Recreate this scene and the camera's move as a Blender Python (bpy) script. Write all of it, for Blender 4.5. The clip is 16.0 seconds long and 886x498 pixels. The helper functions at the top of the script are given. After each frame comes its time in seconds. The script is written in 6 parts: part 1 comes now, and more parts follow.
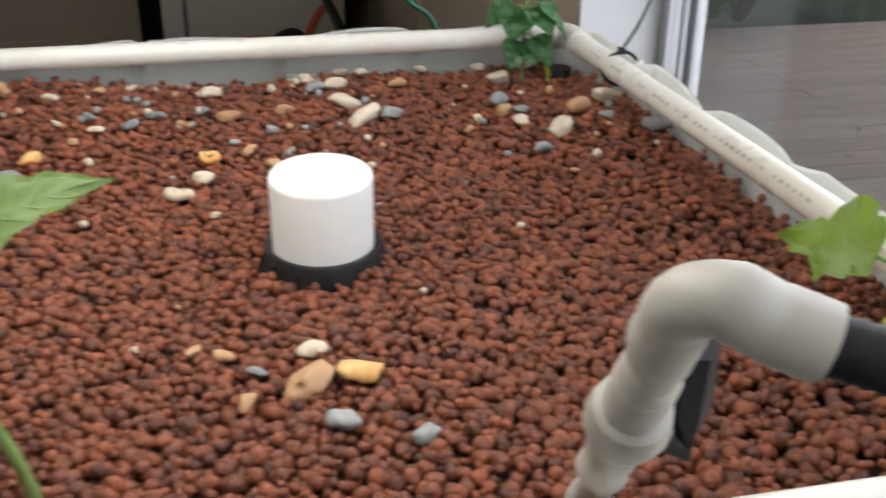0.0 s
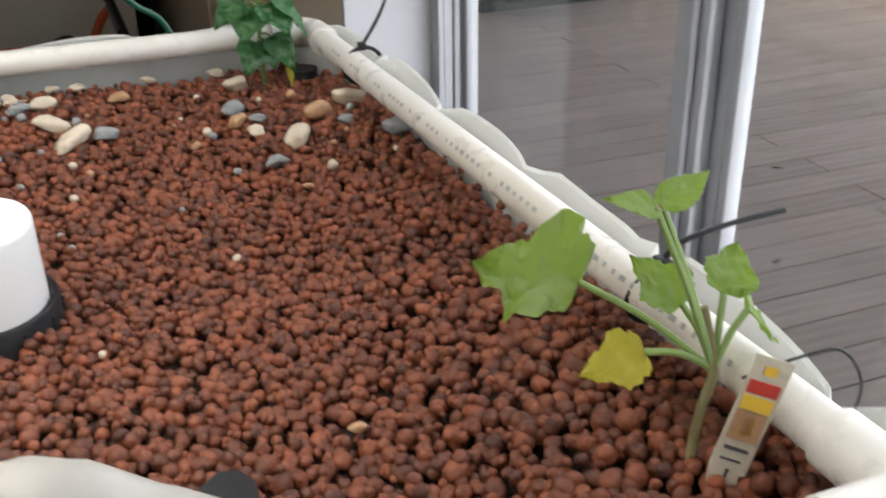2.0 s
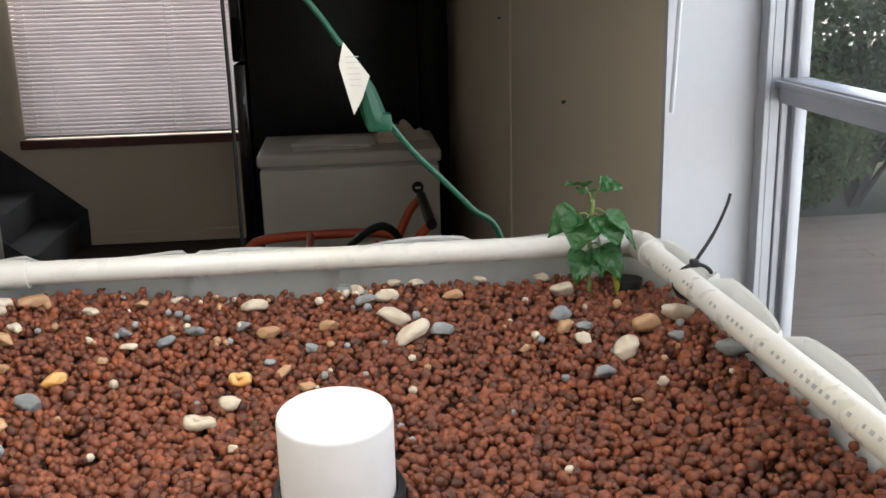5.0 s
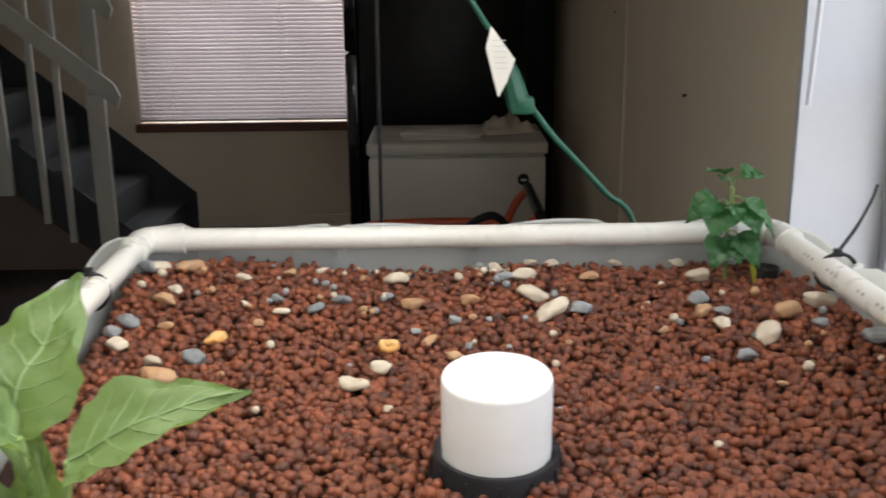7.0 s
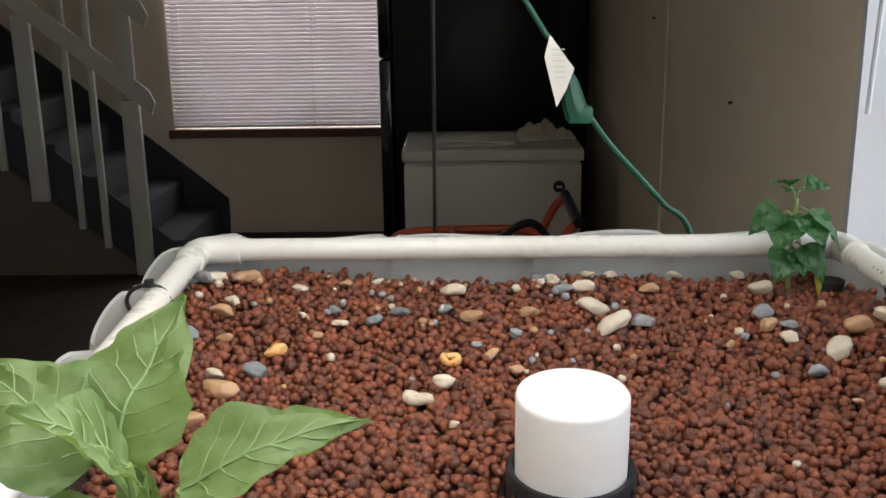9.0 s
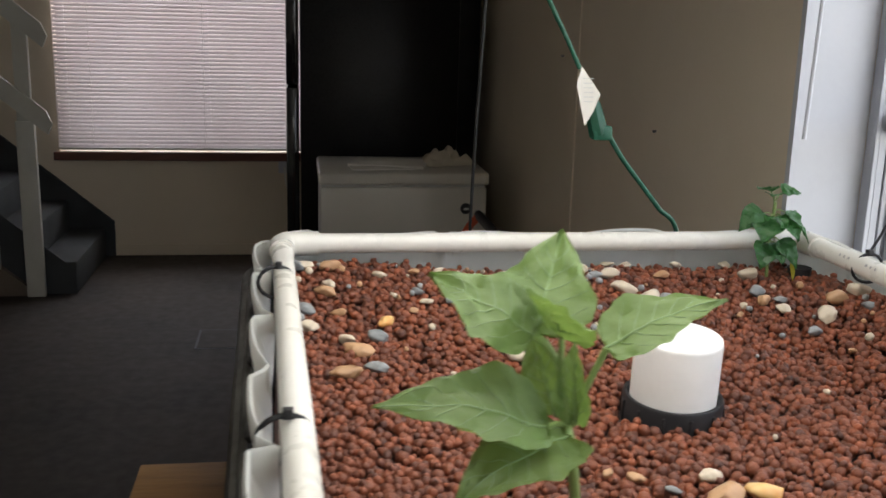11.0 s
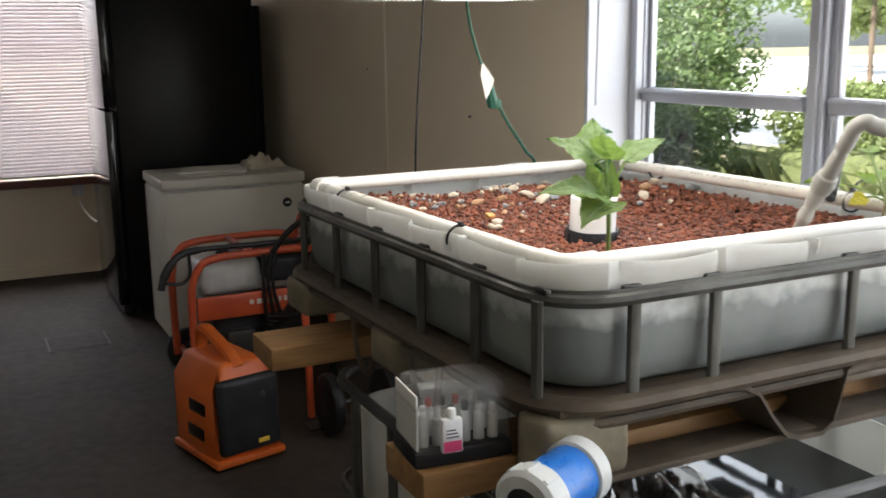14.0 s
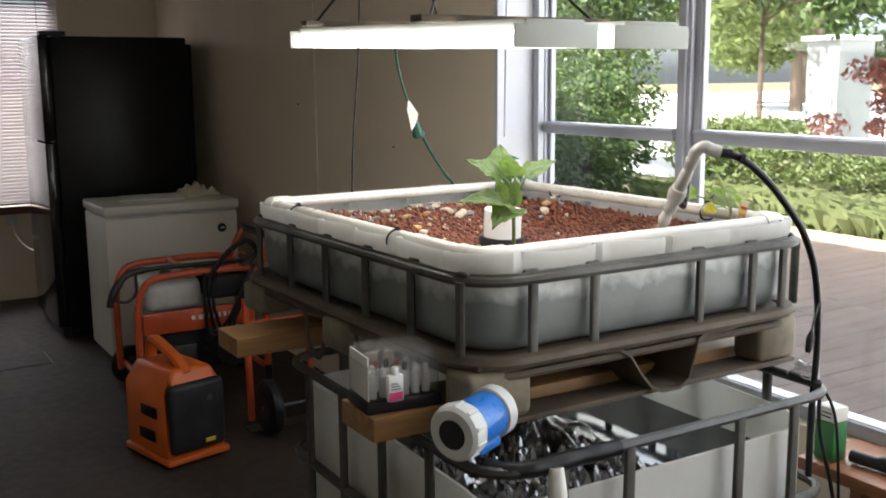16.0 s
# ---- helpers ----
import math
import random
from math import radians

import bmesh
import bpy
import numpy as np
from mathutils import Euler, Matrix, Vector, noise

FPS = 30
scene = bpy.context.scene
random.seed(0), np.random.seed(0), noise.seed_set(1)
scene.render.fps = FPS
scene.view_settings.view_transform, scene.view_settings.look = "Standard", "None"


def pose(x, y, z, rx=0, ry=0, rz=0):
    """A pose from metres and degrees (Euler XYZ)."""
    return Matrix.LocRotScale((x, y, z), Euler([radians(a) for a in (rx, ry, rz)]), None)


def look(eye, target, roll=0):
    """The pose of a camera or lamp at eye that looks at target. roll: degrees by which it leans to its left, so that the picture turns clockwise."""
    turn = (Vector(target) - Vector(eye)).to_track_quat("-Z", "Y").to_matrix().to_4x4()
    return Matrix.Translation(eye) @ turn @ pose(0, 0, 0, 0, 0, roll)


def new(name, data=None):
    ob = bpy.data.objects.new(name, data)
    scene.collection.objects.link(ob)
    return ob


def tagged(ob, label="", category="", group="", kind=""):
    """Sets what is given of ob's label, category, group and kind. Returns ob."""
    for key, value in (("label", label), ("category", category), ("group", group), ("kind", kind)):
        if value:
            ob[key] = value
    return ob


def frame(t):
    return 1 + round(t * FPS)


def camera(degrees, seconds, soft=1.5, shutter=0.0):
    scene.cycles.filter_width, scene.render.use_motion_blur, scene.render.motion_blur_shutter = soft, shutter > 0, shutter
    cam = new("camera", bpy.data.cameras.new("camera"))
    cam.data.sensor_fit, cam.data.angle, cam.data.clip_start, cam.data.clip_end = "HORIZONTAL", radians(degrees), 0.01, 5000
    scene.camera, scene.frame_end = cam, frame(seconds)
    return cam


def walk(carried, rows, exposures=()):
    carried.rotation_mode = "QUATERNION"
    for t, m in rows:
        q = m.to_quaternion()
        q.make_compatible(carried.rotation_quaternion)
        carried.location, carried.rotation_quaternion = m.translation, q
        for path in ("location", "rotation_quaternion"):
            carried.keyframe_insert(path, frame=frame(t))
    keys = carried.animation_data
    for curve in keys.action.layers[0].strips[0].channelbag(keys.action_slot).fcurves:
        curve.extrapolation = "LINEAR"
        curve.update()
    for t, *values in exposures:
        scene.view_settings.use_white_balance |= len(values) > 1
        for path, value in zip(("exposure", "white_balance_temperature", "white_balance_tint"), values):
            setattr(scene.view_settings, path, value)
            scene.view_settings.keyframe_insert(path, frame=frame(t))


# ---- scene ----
cam = camera(48.0, 16.0, soft=1.6, shutter=0.4)
PATH = [
    (0, (0.417, -1.505, 1.628), (0.794, 0.256, 0.758), 0.4),
    (0.5, (0.512, -1.455, 1.604), (1.047, 0.249, 0.704), 0.5),
    (1, (0.57, -1.427, 1.596), (1.188, 0.25, 0.698), -0.2),
    (1.5, (0.607, -1.414, 1.587), (1.288, 0.231, 0.677), -1.1),
    (2, (0.596, -1.406, 1.604), (1.239, 0.265, 0.712), -0.9),
    (2.5, (0.578, -1.412, 1.628), (1.014, 0.368, 0.827), -1.2),
    (3, (0.544, -1.405, 1.632), (0.839, 0.453, 0.953), -1.5),
    (3.5, (0.524, -1.386, 1.638), (0.718, 0.51, 1.031), -1.6),
    (6, (0.514, -1.407, 1.632), (0.672, 0.517, 1.107), -1.3),
    (6.5, (0.481, -1.419, 1.626), (0.587, 0.505, 1.089), -1.1),
    (7, (0.441, -1.431, 1.624), (0.445, 0.496, 1.089), -0.7),
    (7.5, (0.408, -1.435, 1.63), (0.283, 0.494, 1.12), -0.8),
    (8, (0.381, -1.425, 1.633), (0.325, 0.503, 1.101), -1.0),
    (8.5, (0.376, -1.419, 1.635), (0.344, 0.51, 1.11), -1.2),
    (9, (0.393, -1.413, 1.629), (0.349, 0.517, 1.104), -0.9),
    (11.5, (-0.165, -1.748, 1.632), (0.199, 0.176, 1.225), 2.5),
    (12, (-0.377, -1.828, 1.615), (0.041, 0.095, 1.258), 2.6),
    (12.5, (-0.528, -1.936, 1.627), (0.024, -0.05, 1.261), 0.3),
    (13, (-0.593, -2.109, 1.596), (0.091, -0.275, 1.187), 1.0),
    (13.3, (-0.66, -2.238, 1.596), (0.03, -0.413, 1.157), 0.5),
    (13.5, (-0.685, -2.266, 1.602), (0.042, -0.451, 1.178), 0.2),
    (14, (-0.835, -2.448, 1.608), (0.028, -0.69, 1.2), -0.8),
    (14.5, (-0.891, -2.568, 1.631), (0.043, -0.828, 1.319), -1.0),
    (15, (-0.945, -2.741, 1.632), (0.017, -1.016, 1.319), -0.1),
    (15.5, (-1.021, -2.829, 1.634), (-0.061, -1.101, 1.332), 0.0),
    (16, (-1.109, -2.863, 1.627), (-0.09, -1.177, 1.284), -0.5),
]
walk(cam, [(t, look(eye, target, roll)) for t, eye, target, roll in PATH],
     exposures=[(0.0, 1.44), (3.7, 1.48), (7.0, 1.45), (9.0, 1.30), (11.5, 1.42), (12.5, 1.58), (14.0, 2.05), (16.0, 1.90)])

# ---- world, sun and exposure ----
world = bpy.data.worlds.new("world")
scene.world = world
world.use_nodes = True
wn = world.node_tree.nodes
sky = wn.new("ShaderNodeTexSky")
sky.sky_type, sky.sun_disc = "NISHITA", False
sky.ozone_density, sky.dust_density, sky.air_density = 0.4, 3.0, 0.7
sky.sun_elevation, sky.sun_rotation = radians(50), radians(263)
world.node_tree.links.new(sky.outputs[0], wn["Background"].inputs[0])
wn["Background"].inputs[1].default_value = 0.15
sun_data = bpy.data.lights.new("sun", "SUN")
sun_data.energy, sun_data.angle, sun_data.color = 5.0, radians(0.6), (1.0, 0.94, 0.84)
sun = new("sun", sun_data)
sun.matrix_world = look((0, 0, 10), (6.4, 0.8, 2.3))


def area_light(name, m, sx, sy, watts, colour):
    data = bpy.data.lights.new(name, "AREA")
    data.shape, data.size, data.size_y, data.energy, data.color = "RECTANGLE", sx, sy, watts, colour
    ob = new(name, data)
    ob.matrix_world = m
    return ob


# daylight that enters through the large windows and the blinds
area_light("window_daylight", look((1.40, -2.0, 1.52), (0.0, -2.0, 1.3)), 4.6, 1.75, 25, (1.0, 0.98, 0.97))
area_light("blind_daylight", look((-0.6, 5.14, 1.45), (-0.6, 3.0, 1.2)), 1.8, 1.4, 9.5, (1.0, 0.95, 0.93))


# ---- materials ----
def node_mat(name, colour, colour2=None, rough=0.6, metal=0.0, scale=8.0, detail=40.0, bump=0.15, mix=0.5, coat=0.0,
             stretch=(1, 1, 1), island=0.0, per_object=0.0, transmission=0.0, subsurface=0.0, rough_var=0.12):
    """A procedural surface: two noises of different size tint the colour, a fine one gives relief."""
    m = bpy.data.materials.new(name)
    m.use_nodes = True
    n, l = m.node_tree.nodes, m.node_tree.links
    b = n["Principled BSDF"]
    tc, mp = n.new("ShaderNodeTexCoord"), n.new("ShaderNodeMapping")
    mp.inputs["Scale"].default_value = stretch
    l.new(tc.outputs["Object"], mp.inputs[0])
    big, fine = n.new("ShaderNodeTexNoise"), n.new("ShaderNodeTexNoise")
    big.inputs["Scale"].default_value, big.inputs["Detail"].default_value = scale, 5
    fine.inputs["Scale"].default_value, fine.inputs["Detail"].default_value = detail, 4
    l.new(mp.outputs[0], big.inputs[0])
    l.new(mp.outputs[0], fine.inputs[0])
    ramp = n.new("ShaderNodeMapRange")
    ramp.inputs[1].default_value, ramp.inputs[2].default_value = 0.35, 0.68
    l.new(big.outputs[0], ramp.inputs[0])
    add = n.new("ShaderNodeMath")
    add.operation = "MULTIPLY_ADD"
    l.new(fine.outputs[0], add.inputs[0])
    add.inputs[1].default_value = 0.5
    l.new(ramp.outputs[0], add.inputs[2])
    last = add
    for kind, amount in (("island", island), ("object", per_object)):
        if amount:
            src = n.new("ShaderNodeNewGeometry") if kind == "island" else n.new("ShaderNodeObjectInfo")
            more = n.new("ShaderNodeMath")
            more.operation = "MULTIPLY_ADD"
            l.new(src.outputs["Random Per Island" if kind == "island" else "Random"], more.inputs[0])
            more.inputs[1].default_value = amount
            l.new(last.outputs[0], more.inputs[2])
            last = more
    low = n.new("ShaderNodeMapRange")
    low.inputs[1].default_value, low.inputs[2].default_value = 0.1, 1.4 + island + per_object
    low.inputs[3].default_value, low.inputs[4].default_value = 0.5 - mix, 0.5 + mix
    l.new(last.outputs[0], low.inputs[0])
    mx = n.new("ShaderNodeMix")
    mx.data_type = "RGBA"
    c2 = colour2 or tuple(c * 0.7 for c in colour)
    mx.inputs["A"].default_value, mx.inputs["B"].default_value = (*colour, 1), (*c2, 1)
    l.new(low.outputs[0], mx.inputs["Factor"])
    l.new(mx.outputs["Result"], b.inputs["Base Color"])
    rr = n.new("ShaderNodeMapRange")
    rr.inputs[3].default_value, rr.inputs[4].default_value = max(0.03, rough - rough_var), min(1, rough + rough_var)
    l.new(fine.outputs[0], rr.inputs[0])
    l.new(rr.outputs[0], b.inputs["Roughness"])
    b.inputs["Metallic"].default_value = metal
    b.inputs["Coat Weight"].default_value = coat
    if max(colour) < 0.03:
        b.inputs["Specular IOR Level"].default_value = 0.22
    if transmission:
        b.inputs["Transmission Weight"].default_value = transmission
    if subsurface:
        b.inputs["Subsurface Weight"].default_value = subsurface
        b.inputs["Subsurface Radius"].default_value = (0.02, 0.02, 0.02)
        b.inputs["Subsurface Scale"].default_value = 0.5
    if bump:
        bp = n.new("ShaderNodeBump")
        bp.inputs["Strength"].default_value, bp.inputs["Distance"].default_value = bump, 0.004
        l.new(fine.outputs[0], bp.inputs["Height"])
        l.new(bp.outputs[0], b.inputs["Normal"])
    return m


def glow_mat(name, colour, strength):
    m = bpy.data.materials.new(name)
    m.use_nodes = True
    b = m.node_tree.nodes["Principled BSDF"]
    b.inputs["Base Color"].default_value = (0.8, 0.8, 0.8, 1)
    b.inputs["Emission Color"].default_value, b.inputs["Emission Strength"].default_value = (*colour, 1), strength
    return m


def glass_mat(name, tint=(1, 1, 1), rough=0.0):
    m = bpy.data.materials.new(name)
    m.use_nodes = True
    n, l = m.node_tree.nodes, m.node_tree.links
    n.remove(n["Principled BSDF"])
    clear, gloss, mix, lw = n.new("ShaderNodeBsdfTransparent"), n.new("ShaderNodeBsdfGlossy"), n.new("ShaderNodeMixShader"), n.new("ShaderNodeLayerWeight")
    power, fr = n.new("ShaderNodeMath"), n.new("ShaderNodeMath")
    power.operation, fr.operation = "POWER", "MULTIPLY_ADD"
    lw.inputs[0].default_value = 0.5
    l.new(lw.outputs["Facing"], power.inputs[0])
    power.inputs[1].default_value = 4.0
    l.new(power.outputs[0], fr.inputs[0])
    fr.inputs[1].default_value, fr.inputs[2].default_value = 0.5, 0.022
    clear.inputs[0].default_value = (*tint, 1)
    gloss.inputs["Roughness"].default_value = rough
    l.new(fr.outputs[0], mix.inputs[0])
    l.new(clear.outputs[0], mix.inputs[1])
    l.new(gloss.outputs[0], mix.inputs[2])
    l.new(mix.outputs[0], n["Material Output"].inputs[0])
    return m


M = {
    "wall": node_mat("tan_wall_paint", (0.80, 0.70, 0.555), (0.73, 0.63, 0.49), 0.75, scale=1.6, detail=120, bump=0.08),
    "white_paint": node_mat("white_trim_paint", (0.60, 0.61, 0.65), (0.53, 0.54, 0.58), 0.5, scale=3, detail=60, bump=0.05),
    # unseen walls and ceiling, made pale so they bounce fill light
    "bounce_wall": node_mat("bounce_wall_paint", (0.80, 0.76, 0.68), (0.74, 0.70, 0.62), 0.8, scale=1.6, detail=120, bump=0.08),
    "ceiling": node_mat("ceiling_paint", (0.82, 0.81, 0.78), (0.76, 0.75, 0.72), 0.9, scale=2, detail=150, bump=0.2),
    "floor": node_mat("worn_concrete_floor", (0.042, 0.029, 0.0195), (0.0155, 0.011, 0.0078), 0.74, scale=1.6, detail=18, bump=0.12, rough_var=0.15),
    "alu": node_mat("window_frame_aluminium", (0.44, 0.45, 0.49), (0.36, 0.37, 0.41), 0.4, 0.3, scale=5, detail=90, bump=0.03),
    "glass": glass_mat("window_glass", (0.97, 0.985, 0.98)),
    "pvc": node_mat("white_pvc", (0.72, 0.71, 0.67), (0.62, 0.59, 0.51), 0.3, scale=3, detail=30, bump=0.03, subsurface=0.05),
    "cap": node_mat("white_cap_plastic", (0.82, 0.82, 0.80), (0.76, 0.76, 0.74), 0.35, scale=20, detail=120, bump=0.03),
    "black_plastic": node_mat("black_plastic", (0.016, 0.016, 0.018), (0.03, 0.03, 0.032), 0.4, scale=10, detail=80, bump=0.06),
    "rubber": node_mat("black_rubber", (0.008, 0.008, 0.009), (0.016, 0.016, 0.016), 0.36, scale=14, detail=100, bump=0.08),
    "tub": node_mat("white_tub_plastic", (0.62, 0.63, 0.61), (0.48, 0.49, 0.46), 0.45, scale=5, detail=45, bump=0.06, subsurface=0.15),
    "fridge": node_mat("black_fridge_enamel", (0.006, 0.006, 0.007), (0.01, 0.01, 0.011), 0.3, scale=6, detail=260, bump=0.05),
    "freezer": node_mat("off_white_freezer_enamel", (0.60, 0.58, 0.52), (0.52, 0.50, 0.44), 0.4, scale=3, detail=120, bump=0.03),
    "lamp_white": node_mat("white_lamp_enamel", (0.44, 0.46, 0.42), (0.38, 0.40, 0.36), 0.45, scale=4, detail=60, bump=0.02),
    "lamp_glow": glow_mat("lit_diffuser", (1.0, 0.97, 0.91), 1.75),
    "galv": node_mat("galvanised_tube", (0.10, 0.098, 0.086), (0.045, 0.042, 0.034), 0.55, 0.4, scale=9, detail=60, bump=0.1),
}


# ---- building helpers ----
PLACE = {}


def thing(name, m=None, label="", category="", group="", kind=""):
    """An empty at a thing's base; its parts hang under it."""
    ob = new(name)
    ob.empty_display_size = 0.05
    ob.matrix_world = m if m is not None else Matrix()
    PLACE[ob] = m.copy() if m is not None else Matrix()
    return tagged(ob, label, category, group, kind)


def mesh_object(name, bm, material, smooth=40):
    bmesh.ops.recalc_face_normals(bm, faces=bm.faces[:])
    me = bpy.data.meshes.new(name)
    bm.to_mesh(me)
    bm.free()
    me.materials.append(M[material] if isinstance(material, str) else material)
    if smooth:
        me.polygons.foreach_set("use_smooth", [True] * len(me.polygons))
        me.set_sharp_from_angle(angle=radians(smooth))
    return new(name, me)


def part(name, bm, material, parent, label="", local=False, smooth=40):
    """Links a bmesh as one mesh under a thing or a part. The bmesh is in world places, or, if local, in the thing's own."""
    if not local:
        bm.transform(PLACE[parent].inverted())
    ob = mesh_object(name, bm, material, smooth)
    ob.parent = parent
    PLACE[ob] = PLACE[parent]
    return tagged(ob, label)


def solid(name, bm, material, label="", category="", group="", kind="", smooth=40):
    """A thing that is one mesh, in world places."""
    ob = mesh_object(name, bm, material, smooth)
    PLACE[ob] = Matrix()
    return tagged(ob, label, category, group, kind)


def box(x0, x1, y0, y1, z0, z1, bevel=0.0, seg=2, bm=None, m=None):
    b = bmesh.new()
    bmesh.ops.create_cube(b, size=1)
    bmesh.ops.transform(b, matrix=Matrix.Translation(((x0 + x1) / 2, (y0 + y1) / 2, (z0 + z1) / 2)) @ Matrix.Diagonal((x1 - x0, y1 - y0, z1 - z0, 1)), verts=b.verts)
    if bevel:
        bmesh.ops.bevel(b, geom=b.edges[:], offset=bevel, segments=seg, affect="EDGES", profile=0.5)
    if m is not None:
        b.transform(m)
    return join(bm, b)


def join(bm, other):
    """Adds the second bmesh to the first, and frees it."""
    if bm is None:
        return other
    me = bpy.data.meshes.new("tmp")
    other.to_mesh(me)
    other.free()
    bm.from_mesh(me)
    bpy.data.meshes.remove(me)
    return bm


def tube(points, r, seg=10, closed=False, bm=None, caps=True, flat=1.0, up=None):
    """A round bar along points. r: one radius or one a point; flat squeezes it along 'up'."""
    pts = [Vector(p) for p in points]
    n = len(pts)
    rs = r if isinstance(r, (list, tuple)) else [r] * n
    b = bmesh.new()
    rings, ref = [], None
    for i, p in enumerate(pts):
        a = pts[i - 1] if (i or closed) else p
        c = pts[(i + 1) % n] if (i < n - 1 or closed) else p
        d = (c - a).normalized()
        if ref is None:
            ref = Vector(up) if up else (Vector((0, 0, 1)) if abs(d.z) < 0.9 else Vector((1, 0, 0)))
        side = d.cross(ref).normalized()
        ref2 = side.cross(d).normalized()
        ref = Vector(up) if up else ref2
        rings.append([b.verts.new(p + rs[i] * (math.cos(k * math.tau / seg) * side + flat * math.sin(k * math.tau / seg) * ref2)) for k in range(seg)])
    for i in range(n if closed else n - 1):
        s, e = rings[i], rings[(i + 1) % n]
        for k in range(seg):
            b.faces.new((s[k], s[(k + 1) % seg], e[(k + 1) % seg], e[k]))
    if caps and not closed:
        b.faces.new(rings[0])
        b.faces.new(rings[-1])
    return join(bm, b)


def lathe(profile, seg=32, m=None, bm=None, close=True):
    """Turns (radius, height) pairs round z."""
    b = bmesh.new()
    rings = [[b.verts.new((r * math.cos(k * math.tau / seg), r * math.sin(k * math.tau / seg), z)) for k in range(seg)] for r, z in profile]
    for s, e in zip(rings, rings[1:]):
        for k in range(seg):
            b.faces.new((s[k], s[(k + 1) % seg], e[(k + 1) % seg], e[k]))
    if close:
        b.faces.new(rings[0])
        b.faces.new(rings[-1])
    if m is not None:
        b.transform(m)
    return join(bm, b)


def smooth_path(points, steps=6):
    """Points on a smooth curve through those given."""
    p = [Vector(q) for q in points]
    p = [2 * p[0] - p[1], *p, 2 * p[-1] - p[-2]]
    out = []
    for i in range(1, len(p) - 2):
        for k in range(steps):
            t = k / steps
            out.append(0.5 * (2 * p[i] + (p[i + 1] - p[i - 1]) * t + (2 * p[i - 1] - 5 * p[i] + 4 * p[i + 1] - p[i + 2]) * t * t + (3 * p[i] - p[i - 1] - 3 * p[i + 1] + p[i + 2]) * t ** 3))
    return out + [p[-2]]


def rounded_rect(x0, x1, y0, y1, r, z, k=6):
    """Points round a rectangle with round corners, counter-clockwise."""
    out = []
    for cx, cy, a0 in ((x1 - r, y1 - r, 0), (x0 + r, y1 - r, 90), (x0 + r, y0 + r, 180), (x1 - r, y0 + r, 270)):
        for i in range(k + 1):
            a = radians(a0 + 90 * i / k)
            out.append(Vector((cx + r * math.cos(a), cy + r * math.sin(a), z)))
    return out


def slab(points, y0, y1):
    """A plate between y0 and y1 whose outline is given in x and z."""
    b = bmesh.new()
    f = b.faces.new([b.verts.new((x, y0, z)) for x, z in points])
    e = bmesh.ops.extrude_face_region(b, geom=[f])
    bmesh.ops.translate(b, vec=(0, y1 - y0, 0), verts=[v for v in e["geom"] if isinstance(v, bmesh.types.BMVert)])
    return b


# ---- the room ----
def structure(name, bm, material, label="", smooth=0):
    return solid(name, bm, material, label, kind="structure", smooth=smooth)


structure("floor", box(-4.2, 1.35, -5.2, 5.25, -0.1, 0), "floor", "worn dark grey-brown concrete floor")
structure("ceiling", box(-4.2, 1.35, -5.2, 5.25, 2.6, 2.7), "ceiling", "plain painted ceiling")
# unseen block over the ceiling, added to keep direct sun off the deck
structure("wall_upper", box(-4.35, 1.36, -5.2, 5.25, 2.7, 5.9), "wall", "unseen upper storey that shades the deck")
structure("wall_east", box(1.094, 1.36, 0.37, 5.25, 0, 2.6), "wall", "tan painted wall beside the large window")
structure("wall_south", box(-4.2, 1.35, -5.2, -5.05, 0, 2.6), "bounce_wall", "plain unseen wall behind the camera, pale to bounce light")
structure("wall_west", box(-4.35, -4.2, -5.2, 5.25, 0, 2.6), "bounce_wall", "plain unseen wall beyond the stairs, pale to bounce light")
BW = 5.06
WX0, WX1, WZ0, WZ1 = -1.50, 0.36, 0.70, 2.33
bm = box(-4.2, WX0, BW, BW + 0.16, 0, 2.6)
box(WX1, 1.094, BW, BW + 0.16, 0, 2.6, bm=bm)
box(WX0, WX1, BW, BW + 0.16, 0, WZ0, bm=bm)
box(WX0, WX1, BW, BW + 0.16, WZ1, 2.6, bm=bm)
structure("wall_north", bm, "wall", "tan painted end wall with a blind-covered window")
bm = box(1.25, 1.36, -5.05, 0.37, 0, 0.60)
box(1.25, 1.36, -5.05, 0.37, 2.45, 2.6, bm=bm)
box(1.25, 1.36, -5.05, -4.4, 0.60, 2.45, bm=bm)
structure("wall_window", bm, "wall", "low tan wall under the large window")
structure("reveal", box(1.088, 1.256, 0.355, 0.375, 0, 2.6), "white_paint", "white painted window reveal")

win = thing("window_1", Matrix.Translation((1.25, 0.36, 0.60)), "large aluminium-framed window onto the deck", "window", kind="structure")


def stepped_bar(y0, y1, z0, z1, steps):
    """An upright of the frame whose sides step back towards the glass. steps: (x0, x1, draw-in) from the room outwards."""
    b = None
    for x0, x1, cut in steps:
        b = box(x0, x1, y0 + cut, y1 - cut, z0, z1, 0.002, 1, bm=b)
    return b


